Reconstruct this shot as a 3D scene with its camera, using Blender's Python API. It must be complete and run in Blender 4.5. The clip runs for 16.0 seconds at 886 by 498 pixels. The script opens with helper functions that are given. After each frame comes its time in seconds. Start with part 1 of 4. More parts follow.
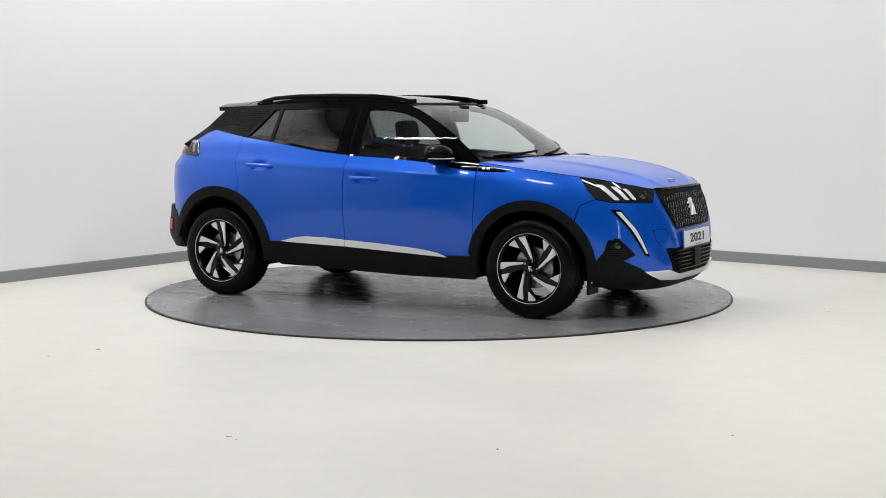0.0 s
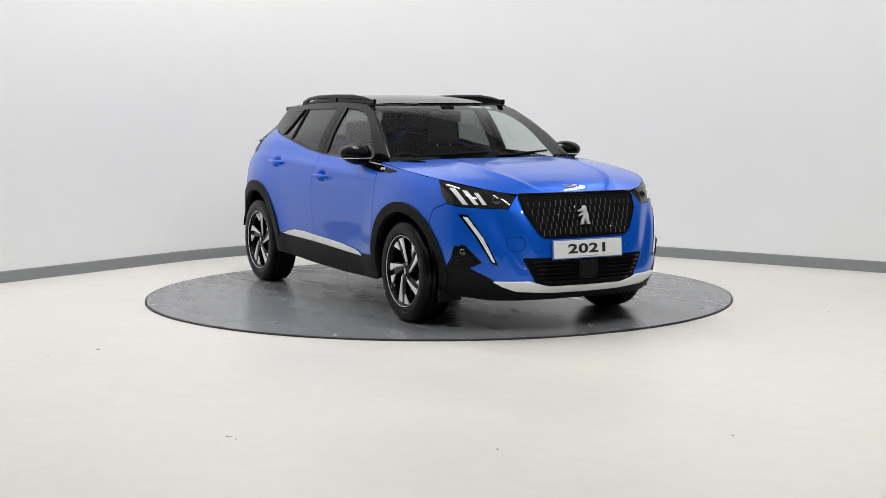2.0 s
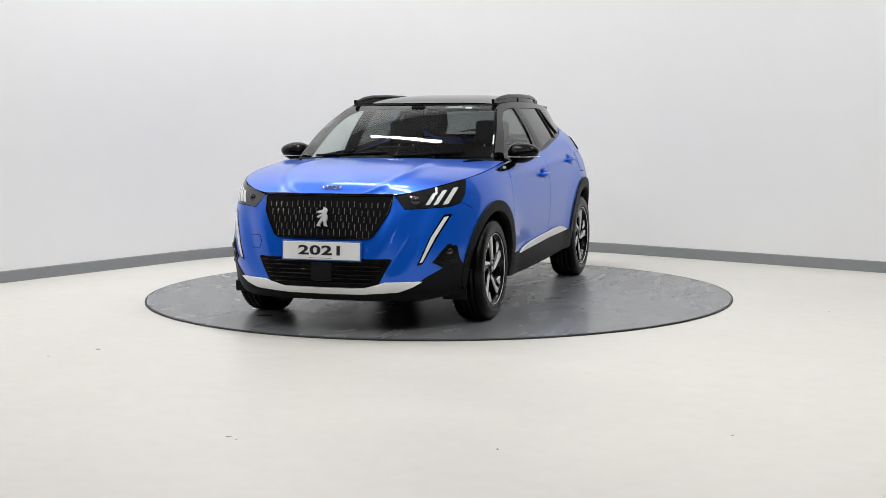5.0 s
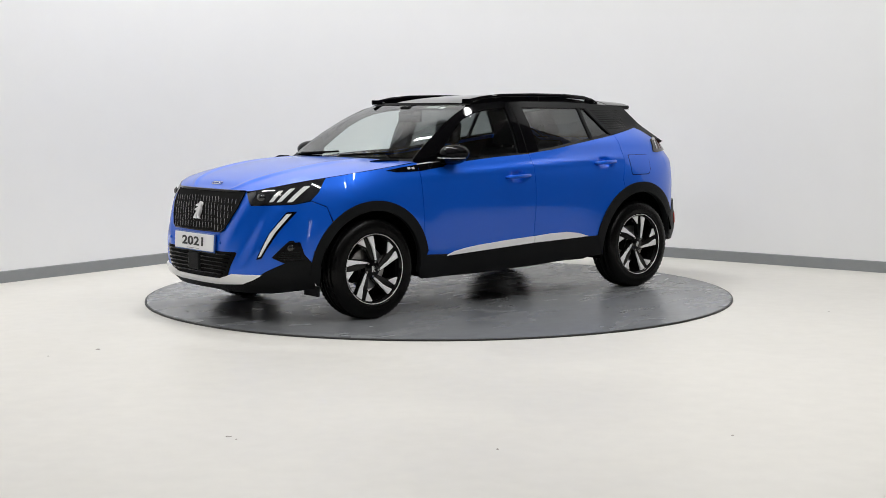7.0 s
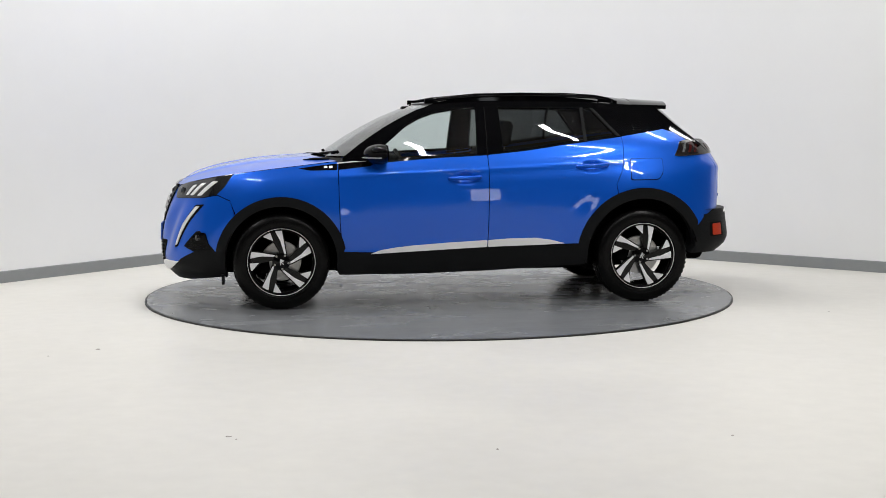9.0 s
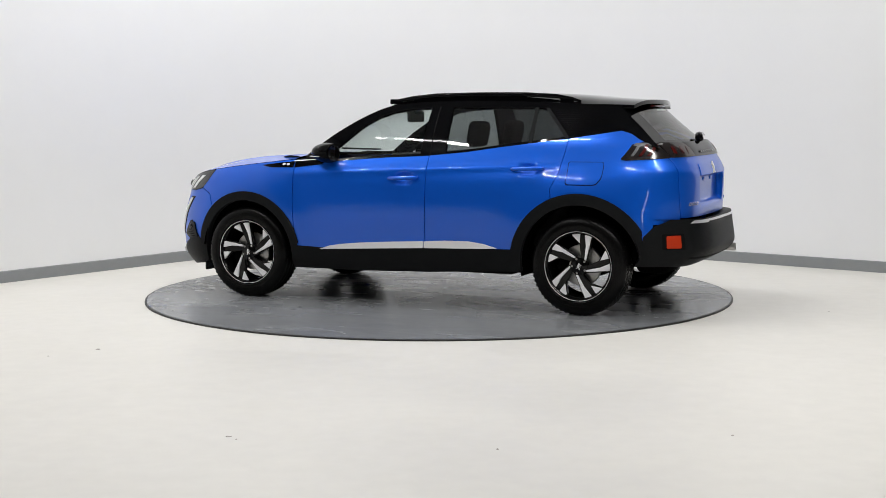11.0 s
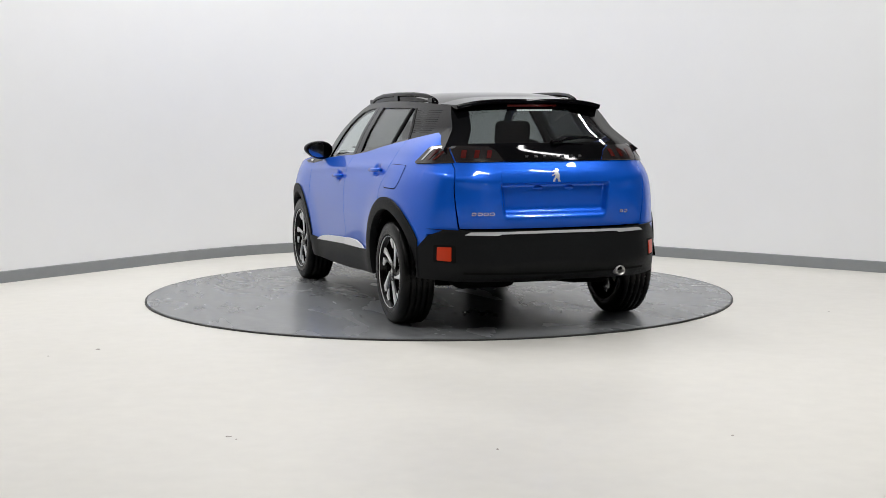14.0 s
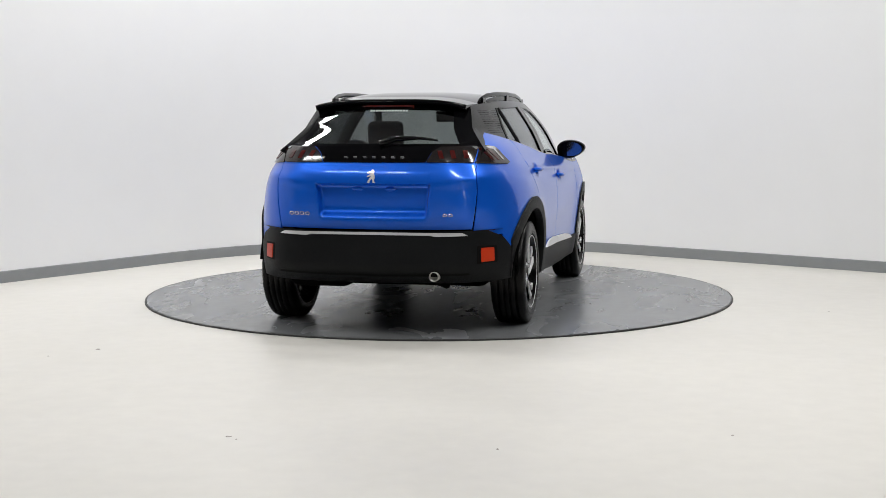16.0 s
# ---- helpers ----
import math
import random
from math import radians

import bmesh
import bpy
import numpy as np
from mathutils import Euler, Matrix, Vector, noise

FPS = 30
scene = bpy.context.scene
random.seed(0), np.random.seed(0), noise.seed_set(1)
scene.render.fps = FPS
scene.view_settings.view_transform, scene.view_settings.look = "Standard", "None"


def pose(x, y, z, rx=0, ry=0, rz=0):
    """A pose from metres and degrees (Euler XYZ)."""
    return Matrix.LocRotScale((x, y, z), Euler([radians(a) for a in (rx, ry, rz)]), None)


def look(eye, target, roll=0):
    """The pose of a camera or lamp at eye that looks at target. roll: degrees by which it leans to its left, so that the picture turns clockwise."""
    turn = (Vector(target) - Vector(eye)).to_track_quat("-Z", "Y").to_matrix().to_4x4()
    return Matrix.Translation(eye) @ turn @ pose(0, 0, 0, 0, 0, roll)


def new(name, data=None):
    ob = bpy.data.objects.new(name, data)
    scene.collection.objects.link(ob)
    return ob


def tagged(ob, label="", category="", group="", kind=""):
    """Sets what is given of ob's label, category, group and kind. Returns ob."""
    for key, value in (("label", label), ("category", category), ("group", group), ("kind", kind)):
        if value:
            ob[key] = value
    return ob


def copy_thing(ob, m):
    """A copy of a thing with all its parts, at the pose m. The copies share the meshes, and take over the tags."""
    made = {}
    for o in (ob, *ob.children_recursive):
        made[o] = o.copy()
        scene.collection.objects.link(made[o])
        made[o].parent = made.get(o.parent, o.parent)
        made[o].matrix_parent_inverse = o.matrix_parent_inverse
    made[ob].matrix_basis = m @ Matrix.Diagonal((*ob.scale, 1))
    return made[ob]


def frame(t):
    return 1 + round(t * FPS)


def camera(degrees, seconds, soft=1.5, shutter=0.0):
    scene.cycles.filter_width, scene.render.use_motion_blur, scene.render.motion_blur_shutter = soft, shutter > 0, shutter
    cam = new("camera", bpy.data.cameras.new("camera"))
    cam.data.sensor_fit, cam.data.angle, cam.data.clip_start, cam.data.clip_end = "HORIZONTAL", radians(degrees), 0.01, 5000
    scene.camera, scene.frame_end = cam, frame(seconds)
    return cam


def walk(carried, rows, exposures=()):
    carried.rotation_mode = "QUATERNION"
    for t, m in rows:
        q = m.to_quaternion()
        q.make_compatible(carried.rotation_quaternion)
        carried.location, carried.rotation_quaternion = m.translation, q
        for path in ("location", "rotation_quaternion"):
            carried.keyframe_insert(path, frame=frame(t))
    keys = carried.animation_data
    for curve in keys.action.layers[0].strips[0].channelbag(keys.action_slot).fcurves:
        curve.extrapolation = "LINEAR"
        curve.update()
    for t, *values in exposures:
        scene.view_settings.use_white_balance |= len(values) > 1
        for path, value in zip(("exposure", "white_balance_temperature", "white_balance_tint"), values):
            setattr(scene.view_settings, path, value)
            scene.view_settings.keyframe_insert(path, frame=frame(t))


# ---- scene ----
CLIP = 16.0
cam = camera(36.45, CLIP, soft=0.5)
EYE = (0.0, -10.324, 1.3735)
AIM = (EYE[0] + 10 * math.sin(radians(0.176)), EYE[1] + 10 * math.cos(radians(0.176)), EYE[2] - 10 * math.tan(radians(5.776)))
walk(cam, [(0.0, look(EYE, AIM, -0.208)), (CLIP, look(EYE, AIM, -0.208))], exposures=[(0.0, 0.0), (CLIP, 0.0)])

# ---- light: ceiling battens of the photo studio, faint world beyond the closed room ----
world = bpy.data.worlds.new("world")
scene.world = world
world.use_nodes = True
world.node_tree.nodes["Background"].inputs[0].default_value = (0.5, 0.52, 0.55, 1)
world.node_tree.nodes["Background"].inputs[1].default_value = 0.05
CEIL = 5.2
# strip lights in rows along the east wall: x, y, turn, length
BATTENS = [(-1.1, 1.55, -42, 1.8), (3.05, -3.05, -42, 2.2), (-4.0, -2.9, -42, 1.8), (-0.45, -0.1, -42, 1.8), (-3.0, 0.4, -42, 1.5), (3.3, 0.6, -42, 1.5),
           (4.3, -5.2, -42, 1.8), (1.2, -5.3, -42, 2.2), (-3.2, -5.6, -42, 1.8)]
LAMP_W = 40.0  # watts for each metre of strip


# ---- materials ----
def mat(name, color, rough=0.5, metal=0.0, coat=0.0, coat_rough=0.03, bump=0.0, bump_scale=200.0, vary=0.0, vary_scale=3.0, rough_vary=0.0, emit=0.0, spec=0.5):
    m = bpy.data.materials.new(name)
    m.use_nodes = True
    nt = m.node_tree
    b = nt.nodes["Principled BSDF"]
    b.inputs["Base Color"].default_value = (*color, 1)
    b.inputs["Roughness"].default_value = rough
    b.inputs["Metallic"].default_value = metal
    b.inputs["Coat Weight"].default_value = coat
    b.inputs["Coat Roughness"].default_value = coat_rough
    b.inputs["Specular IOR Level"].default_value = spec
    if emit:
        b.inputs["Emission Color"].default_value = (*color, 1)
        b.inputs["Emission Strength"].default_value = emit
    co = nt.nodes.new("ShaderNodeTexCoord")
    if vary or rough_vary:
        n = nt.nodes.new("ShaderNodeTexNoise")
        n.inputs["Scale"].default_value, n.inputs["Detail"].default_value = vary_scale, 6.0
        nt.links.new(co.outputs["Object"], n.inputs["Vector"])
        n2 = nt.nodes.new("ShaderNodeTexNoise")
        n2.inputs["Scale"].default_value, n2.inputs["Detail"].default_value = vary_scale * 11, 4.0
        nt.links.new(co.outputs["Object"], n2.inputs["Vector"])
        add = nt.nodes.new("ShaderNodeMath")
        add.operation = "ADD"
        nt.links.new(n.outputs["Fac"], add.inputs[0])
        nt.links.new(n2.outputs["Fac"], add.inputs[1])
        if vary:
            mr = nt.nodes.new("ShaderNodeMapRange")
            mr.clamp = False
            mr.inputs["From Min"].default_value, mr.inputs["From Max"].default_value = 0.6, 1.4
            mr.inputs["To Min"].default_value, mr.inputs["To Max"].default_value = 1 - vary, 1 + vary
            nt.links.new(add.outputs[0], mr.inputs["Value"])
            mul = nt.nodes.new("ShaderNodeVectorMath")
            mul.operation = "SCALE"
            mul.inputs[0].default_value = color
            nt.links.new(mr.outputs[0], mul.inputs["Scale"])
            nt.links.new(mul.outputs[0], b.inputs["Base Color"])
        if rough_vary:
            rr = nt.nodes.new("ShaderNodeMapRange")
            rr.clamp = False
            rr.inputs["From Min"].default_value, rr.inputs["From Max"].default_value = 0.6, 1.4
            rr.inputs["To Min"].default_value, rr.inputs["To Max"].default_value = max(0.02, rough - rough_vary), rough + rough_vary
            nt.links.new(add.outputs[0], rr.inputs["Value"])
            nt.links.new(rr.outputs[0], b.inputs["Roughness"])
    if bump:
        nb = nt.nodes.new("ShaderNodeTexNoise")
        nb.inputs["Scale"].default_value, nb.inputs["Detail"].default_value = bump_scale, 3.0
        nt.links.new(co.outputs["Object"], nb.inputs["Vector"])
        bp = nt.nodes.new("ShaderNodeBump")
        bp.inputs["Strength"].default_value, bp.inputs["Distance"].default_value = bump, 0.002
        nt.links.new(nb.outputs["Fac"], bp.inputs["Height"])
        nt.links.new(bp.outputs["Normal"], b.inputs["Normal"])
    return m


def glass(name, tint, gloss=1.5):
    m = bpy.data.materials.new(name)
    m.use_nodes = True
    nt = m.node_tree
    nt.nodes.remove(nt.nodes["Principled BSDF"])
    out = nt.nodes["Material Output"]
    tr, gl, mix, lw, pw, sc = (nt.nodes.new("ShaderNode" + k) for k in ("BsdfTransparent", "BsdfGlossy", "MixShader", "LayerWeight", "Math", "Math"))
    tr.inputs[0].default_value = (*tint, 1)
    gl.inputs["Roughness"].default_value = 0.01
    lw.inputs["Blend"].default_value = 0.5
    f0 = 2 * ((gloss - 1) / (gloss + 1)) ** 2
    pw.operation, sc.operation = "POWER", "MULTIPLY_ADD"
    pw.inputs[1].default_value = 5.0
    sc.inputs[1].default_value, sc.inputs[2].default_value = 1 - f0, f0
    nt.links.new(lw.outputs["Facing"], pw.inputs[0])
    nt.links.new(pw.outputs[0], sc.inputs[0])
    nt.links.new(sc.outputs[0], mix.inputs[0])
    nt.links.new(tr.outputs[0], mix.inputs[1])
    nt.links.new(gl.outputs[0], mix.inputs[2])
    nt.links.new(mix.outputs[0], out.inputs["Surface"])
    return m


PAINT = mat("blue_paint", (0.0016, 0.104, 0.64), rough=0.36, metal=0.4, coat=0.75, coat_rough=0.006, spec=0.2, bump=0.03, bump_scale=2500)
BLACK_PAINT = mat("gloss_black", (0.002, 0.002, 0.0025), rough=0.03, spec=0.14)
PIANO = mat("piano_black", (0.002, 0.002, 0.0025), rough=0.045, spec=0.13)
CLAD = mat("black_cladding", (0.0085, 0.009, 0.0097), rough=0.45, spec=0.08, bump=0.25, bump_scale=900, vary=0.15, vary_scale=6)
RUBBER = mat("tyre_rubber", (0.003, 0.003, 0.003), rough=0.27, spec=0.14, bump=0.2, bump_scale=300, vary=0.2, vary_scale=9)
DARK = mat("dark_underside", (0.002, 0.002, 0.002), rough=0.8, spec=0.02, vary=0.2)
CABIN = mat("cabin_fabric", (0.010, 0.010, 0.011), rough=0.85, spec=0.15, bump=0.3, bump_scale=500, vary=0.15, vary_scale=8)
SEAM = mat("seam_black", (0.003, 0.003, 0.003), rough=0.7, spec=0.1)
SATIN = mat("satin_silver", (0.72, 0.72, 0.73), rough=0.28, metal=0.45, bump=0.02, bump_scale=700)
WHITE_TRIM = mat("satin_white_silver", (0.88, 0.88, 0.88), rough=0.35, metal=0.05)
DASH_SILVER = mat("dark_silver_dash", (0.42, 0.42, 0.43), rough=0.22, metal=0.85)
CHROME = mat("chrome", (0.80, 0.80, 0.82), rough=0.08, metal=1.0)
MACHINED = mat("machined_alloy", (0.90, 0.90, 0.91), rough=0.3, metal=0.05, bump=0.03, bump_scale=900)
ALLOY_BLACK = mat("gloss_black_alloy", (0.003, 0.003, 0.003), rough=0.12, spec=0.25)
STEEL = mat("brake_steel", (0.45, 0.44, 0.43), rough=0.35, metal=1.0, vary=0.1, vary_scale=20)
LAMP_DARK = mat("lamp_housing", (0.014, 0.0145, 0.016), rough=0.04, spec=0.85)
LAMP_GREY = mat("lamp_reflector", (0.28, 0.29, 0.30), rough=0.18, metal=0.7, coat=1.0)
LAMP_WHITE = mat("lamp_light_guide", (0.82, 0.83, 0.84), rough=0.22, coat=1.0)
TAIL_SMOKE = mat("smoked_tail_lens", (0.012, 0.009, 0.009), rough=0.12, spec=0.5)
TAIL_RED = mat("tail_red", (0.060, 0.006, 0.005), rough=0.06)
REFLECT = mat("orange_red_reflector", (0.48, 0.035, 0.007), rough=0.3, spec=0.3, bump=0.2, bump_scale=400)
PLATE_W = mat("plate_white", (0.80, 0.80, 0.81), rough=0.35, coat=0.4)
INK = mat("black_ink", (0.01, 0.01, 0.012), rough=0.4)
PLATE_B = mat("plate_blue_edge", (0.05, 0.13, 0.42), rough=0.4)
GLASS = glass("clear_glass", (0.82, 0.88, 0.865))
GLASS_WS = glass("windscreen_glass", (0.82, 0.87, 0.85))
GLASS_DK = glass("privacy_glass", (0.20, 0.217, 0.217))
PAPER = mat("paper_sticker", (0.75, 0.80, 0.78), rough=0.6)


# ---- building helpers ----
def link(name, bm_or_me, material, parent=None, label="", smooth=False):
    if isinstance(bm_or_me, bpy.types.Mesh):
        me = bm_or_me
    else:
        me = bpy.data.meshes.new(name)
        bm_or_me.normal_update()
        bm_or_me.to_mesh(me)
        bm_or_me.free()
        for p in me.polygons:
            p.use_smooth = smooth
        me.materials.append(material)
    ob = new(name, me)
    if parent is not None:
        ob.parent = parent
    if label:
        tagged(ob, label)
    return ob


def part(name, bm, material, parent, label="", smooth=False):
    return link(name, bm, material, parent, label, smooth)


def box_bm(x0, x1, y0, y1, z0, z1, bevel=0.0, seg=2, bm=None):
    out = bm or bmesh.new()
    r = bmesh.ops.create_cube(out, size=1.0)
    for v in r["verts"]:
        v.co = Vector(((x0 + x1) / 2 + v.co.x * (x1 - x0), (y0 + y1) / 2 + v.co.y * (y1 - y0), (z0 + z1) / 2 + v.co.z * (z1 - z0)))
    if bevel:
        es = {e for v in r["verts"] for e in v.link_edges}
        bmesh.ops.bevel(out, geom=list(es), offset=bevel, segments=seg, affect="EDGES", profile=0.5)
    return out


def table(pts):
    xs, ys = [p[0] for p in pts], [p[1] for p in pts]
    if xs[0] > xs[-1]:
        xs, ys = xs[::-1], ys[::-1]
    xs, ys = np.array(xs, float), np.array(ys, float)
    d = np.diff(ys) / np.diff(xs)
    m = np.concatenate([[d[0]], (d[:-1] + d[1:]) / 2, [d[-1]]])
    for i in range(1, len(xs) - 1):
        if d[i - 1] * d[i] <= 0:
            m[i] = 0

    def f(x):
        x = min(max(x, xs[0]), xs[-1])
        i = min(max(int(np.searchsorted(xs, x)) - 1, 0), len(xs) - 2)
        h = xs[i + 1] - xs[i]
        t = (x - xs[i]) / h
        return float((2 * t**3 - 3 * t**2 + 1) * ys[i] + (t**3 - 2 * t**2 + t) * h * m[i] + (-2 * t**3 + 3 * t**2) * ys[i + 1] + (t**3 - t**2) * h * m[i + 1])
    return f


# ---- the car's form: x forward, y to its left, z up, wheels on z = 0 ----
HUB, HUB_Z = 1.3025, 0.338
X0F, X0R, PWF, PWR, KQ = 0.75, -0.75, 3.6, 4.2, 1.25
XF = table([(0.20, 2.06), (0.26, 2.12), (0.31, 2.145), (0.45, 2.155), (0.58, 2.142), (0.70, 2.112), (0.80, 2.075), (0.87, 2.035), (0.93, 1.98), (0.98, 1.925), (1.05, 1.85), (1.3, 1.6)])
XR = table([(0.25, -2.00), (0.40, -2.04), (0.66, -2.012), (0.80, -2.018), (0.92, -2.020), (1.00, -2.006), (1.06, -1.975), (1.12, -1.940), (1.17, -1.900), (1.21, -1.868), (1.27, -1.80)])
BW = table([(0.20, 0.825), (0.30, 0.85), (0.45, 0.872), (0.60, 0.884), (0.72, 0.888), (0.84, 0.883), (0.93, 0.868), (1.00, 0.842), (1.08, 0.798), (1.16, 0.748), (1.20, 0.705), (1.25, 0.645), (1.27, 0.62)])
QF, QR = X0F + KQ * math.pi / 2, X0R - KQ * math.pi / 2


def lower(q, z):
    """A point of the lower body; q runs from the middle of the nose (QF) along the side (q = x) to the middle of the tail (QR)."""
    b = BW(z)
    if q > X0F:
        al, x0, a, pw = math.pi / 2 - (q - X0F) / KQ, X0F, XF(z) - X0F, PWF
    elif q < X0R:
        al, x0, a, pw = math.pi / 2 - (X0R - q) / KQ, X0R, XR(z) - X0R, PWR
    else:
        x, y = q, b
        al = None
    if al is not None:
        c, s = math.cos(al), math.sin(al)
        r = (abs(c) ** pw + abs(s) ** pw) ** (-1 / pw)
        x, y = x0 + a * r * c, b * r * s
    side = 1 if y >= 0 else -1
    if abs(y) > 0.55:
        for hx in (HUB, -HUB):
            d = math.hypot(x - hx, z - HUB_Z)
            y += side * 0.016 * math.exp(-((d - 0.46) / 0.13) ** 2)
        y -= side * 0.007 * math.exp(-((z - 0.52) / 0.11) ** 2) * math.exp(-((x - 0.1) / 0.7) ** 2)
        y += side * 0.010 * math.exp(-((z - 0.965 - 0.045 * (0.2 - x)) / 0.028) ** 2) * math.exp(-((x + 0.2) / 1.1) ** 4)
    if x > 1.7 and 0.36 < z < 0.84:
        fade = math.sin((z - 0.36) / 0.48 * math.pi)
        x -= 0.024 * fade * math.exp(-((abs(y) - (0.47 + 0.38 * (z - 0.42))) / 0.06) ** 2)
        x += 0.010 * fade * math.exp(-((abs(y) - (0.34 + 0.38 * (z - 0.42))) / 0.05) ** 2)
    if x < -1.7 and 0.62 < z < 1.06:
        x -= 0.012 * math.exp(-((z - 0.90 - 0.12 * abs(y)) / 0.035) ** 2) * math.exp(-((abs(y) - 0.62) / 0.16) ** 2)
    return Vector((x, y, z))


def qs(x, z):
    """q of the side's point at x."""
    if x > X0F:
        u = min(max((x - X0F) / (XF(z) - X0F), 0), 1)
        return X0F + KQ * (math.pi / 2 - math.atan2((1 - u**PWF) ** (1 / PWF), u))
    if x < X0R:
        u = min(max((x - X0R) / (XR(z) - X0R), 0), 1)
        return X0R - KQ * (math.pi / 2 - math.atan2((1 - u**PWR) ** (1 / PWR), u))
    return x


def qf(y, z, rear=False):
    """q of the nose's (or tail's) point at y."""
    v = min(abs(y) / BW(z), 1)
    pw = PWR if rear else PWF
    al = math.copysign(math.atan2(v, (1 - v**pw) ** (1 / pw)), y)
    return X0R - KQ * (math.pi / 2 - al) if rear else X0F + KQ * (math.pi / 2 - al)


def S(*pts):
    return [(qs(x, z), z) for x, z in pts]


def F(*pts):
    return [(qf(y, z), z) for y, z in pts]


def R(*pts):
    return [(qf(y, z, True), z) for y, z in pts]


YG = table([(0.95, 0.835), (1.05, 0.802), (1.12, 0.772), (1.23, 0.722), (1.33, 0.662), (1.42, 0.602), (1.46, 0.577), (1.52, 0.53)])


def cabin_y(x, z):
    k = 0.078 + (0.075 * min(max((z - 1.14) / 0.12, 0), 1.15) if x < -0.3 else 0)
    return YG(z) * (1 - k * ((x + 0.3) / 1.2) ** 2)


def upper(x, z):
    return Vector((x, cabin_y(x, z), z))


def arc(cx, cz, r, a0, a1, n=14):
    return [(cx + r * math.cos(radians(a0 + (a1 - a0) * i / n)), cz + r * math.sin(radians(a0 + (a1 - a0) * i / n))) for i in range(n + 1)]


def rounded(poly, r, n=3):
    out = []
    k = len(poly)
    for i in range(k):
        a, b, c = (Vector((*poly[j % k],)) for j in (i - 1, i, i + 1))
        u, v = a - b, c - b
        lu, lv = u.length, v.length
        if lu < 1e-6 or lv < 1e-6:
            continue
        bend = u.angle(v)
        if bend > 2.75:
            out.append((b.x, b.y))
            continue
        d = min(r, lu * 0.45, lv * 0.45)
        p, s = b + u / lu * d, b + v / lv * d
        for j in range(n + 1):
            t = j / n
            w = p * (1 - t) ** 2 + b * (2 * t * (1 - t)) + s * t * t
            out.append((w.x, w.y))
    return out


def panel_mesh(poly, form, res=0.06, off=0.0, depth=0.012, side=1, corner=0.012):
    """A sheet cut to poly in form's plane, laid on the form, with turned-in rounded edges."""
    if corner:
        poly = rounded(poly, corner)
    bm = bmesh.new()
    f = bm.faces.new([bm.verts.new((a, b, 0)) for a, b in poly])
    f.normal_update()
    if f.normal.z < 0:
        f.normal_flip()
    bmesh.ops.triangulate(bm, faces=bm.faces[:])
    for ax in (0, 1):
        lo, hi = min(p[ax] for p in poly), max(p[ax] for p in poly)
        n = max(1, int((hi - lo) / res))
        for i in range(1, n + 1):
            co = [0, 0, 0]
            no = [0, 0, 0]
            co[ax], no[ax] = lo + (hi - lo) * i / (n + 1), 1
            bmesh.ops.bisect_plane(bm, geom=bm.verts[:] + bm.edges[:] + bm.faces[:], plane_co=co, plane_no=no, dist=1e-5)
    bm.verts.index_update()
    cos, nors = [], []
    e = 0.004
    for v in bm.verts:
        a, b = v.co.x, v.co.y
        p = form(a, b)
        n = (form(a + e, b) - form(a - e, b)).cross(form(a, b + e) - form(a, b - e))
        n.normalize()
        cos.append(p)
        nors.append(n)
    mid = sum((c for c in cos), Vector()) / len(cos)
    flip = sum(n.dot(c - Vector((mid.x * 0.8, 0, 0.7))) for n, c in zip(nors, cos)) < 0
    if flip:
        nors = [-n for n in nors]
    offs = [off(v.co.x, v.co.y) if callable(off) else off for v in bm.verts]
    cos = [c + n * o for c, n, o in zip(cos, nors, offs)]
    faces = [[v.index for v in f.verts] for f in bm.faces]
    if flip:
        faces = [q[::-1] for q in faces]
    if depth:
        for ed in bm.edges:
            if len(ed.link_faces) != 1:
                continue
            fc = ed.link_faces[0]
            loop = [l for l in fc.loops if l.edge == ed][0]
            i, j = loop.vert.index, loop.link_loop_next.vert.index
            if flip:
                i, j = j, i
            along = cos[j] - cos[i]
            if along.length < 1e-7:
                continue
            out = along.cross(nors[i]).normalized()
            k = len(cos)
            cos += [cos[i].copy(), cos[j].copy(), cos[j] - nors[j] * depth, cos[i] - nors[i] * depth]
            m = (out + nors[i] * 0.8).normalized()
            nors += [m, m, out, out]
            faces.append([k + 1, k, k + 3, k + 2])
    bm.free()
    if side < 0:
        cos = [Vector((c.x, -c.y, c.z)) for c in cos]
        nors = [Vector((n.x, -n.y, n.z)) for n in nors]
        faces = [q[::-1] for q in faces]
    return cos, faces, nors


def mesh_of(name, cos, faces, nors, material):
    me = bpy.data.meshes.new(name)
    me.from_pydata([tuple(c) for c in cos], [], faces)
    me.materials.append(material)
    for p in me.polygons:
        p.use_smooth = True
    if nors:
        me.normals_split_custom_set_from_vertices([tuple(n) for n in nors])
    return me


def panel(name, poly, form, material, parent, label="", **kw):
    return link(name, mesh_of(name, *panel_mesh(poly, form, **kw), material), material, parent, label)


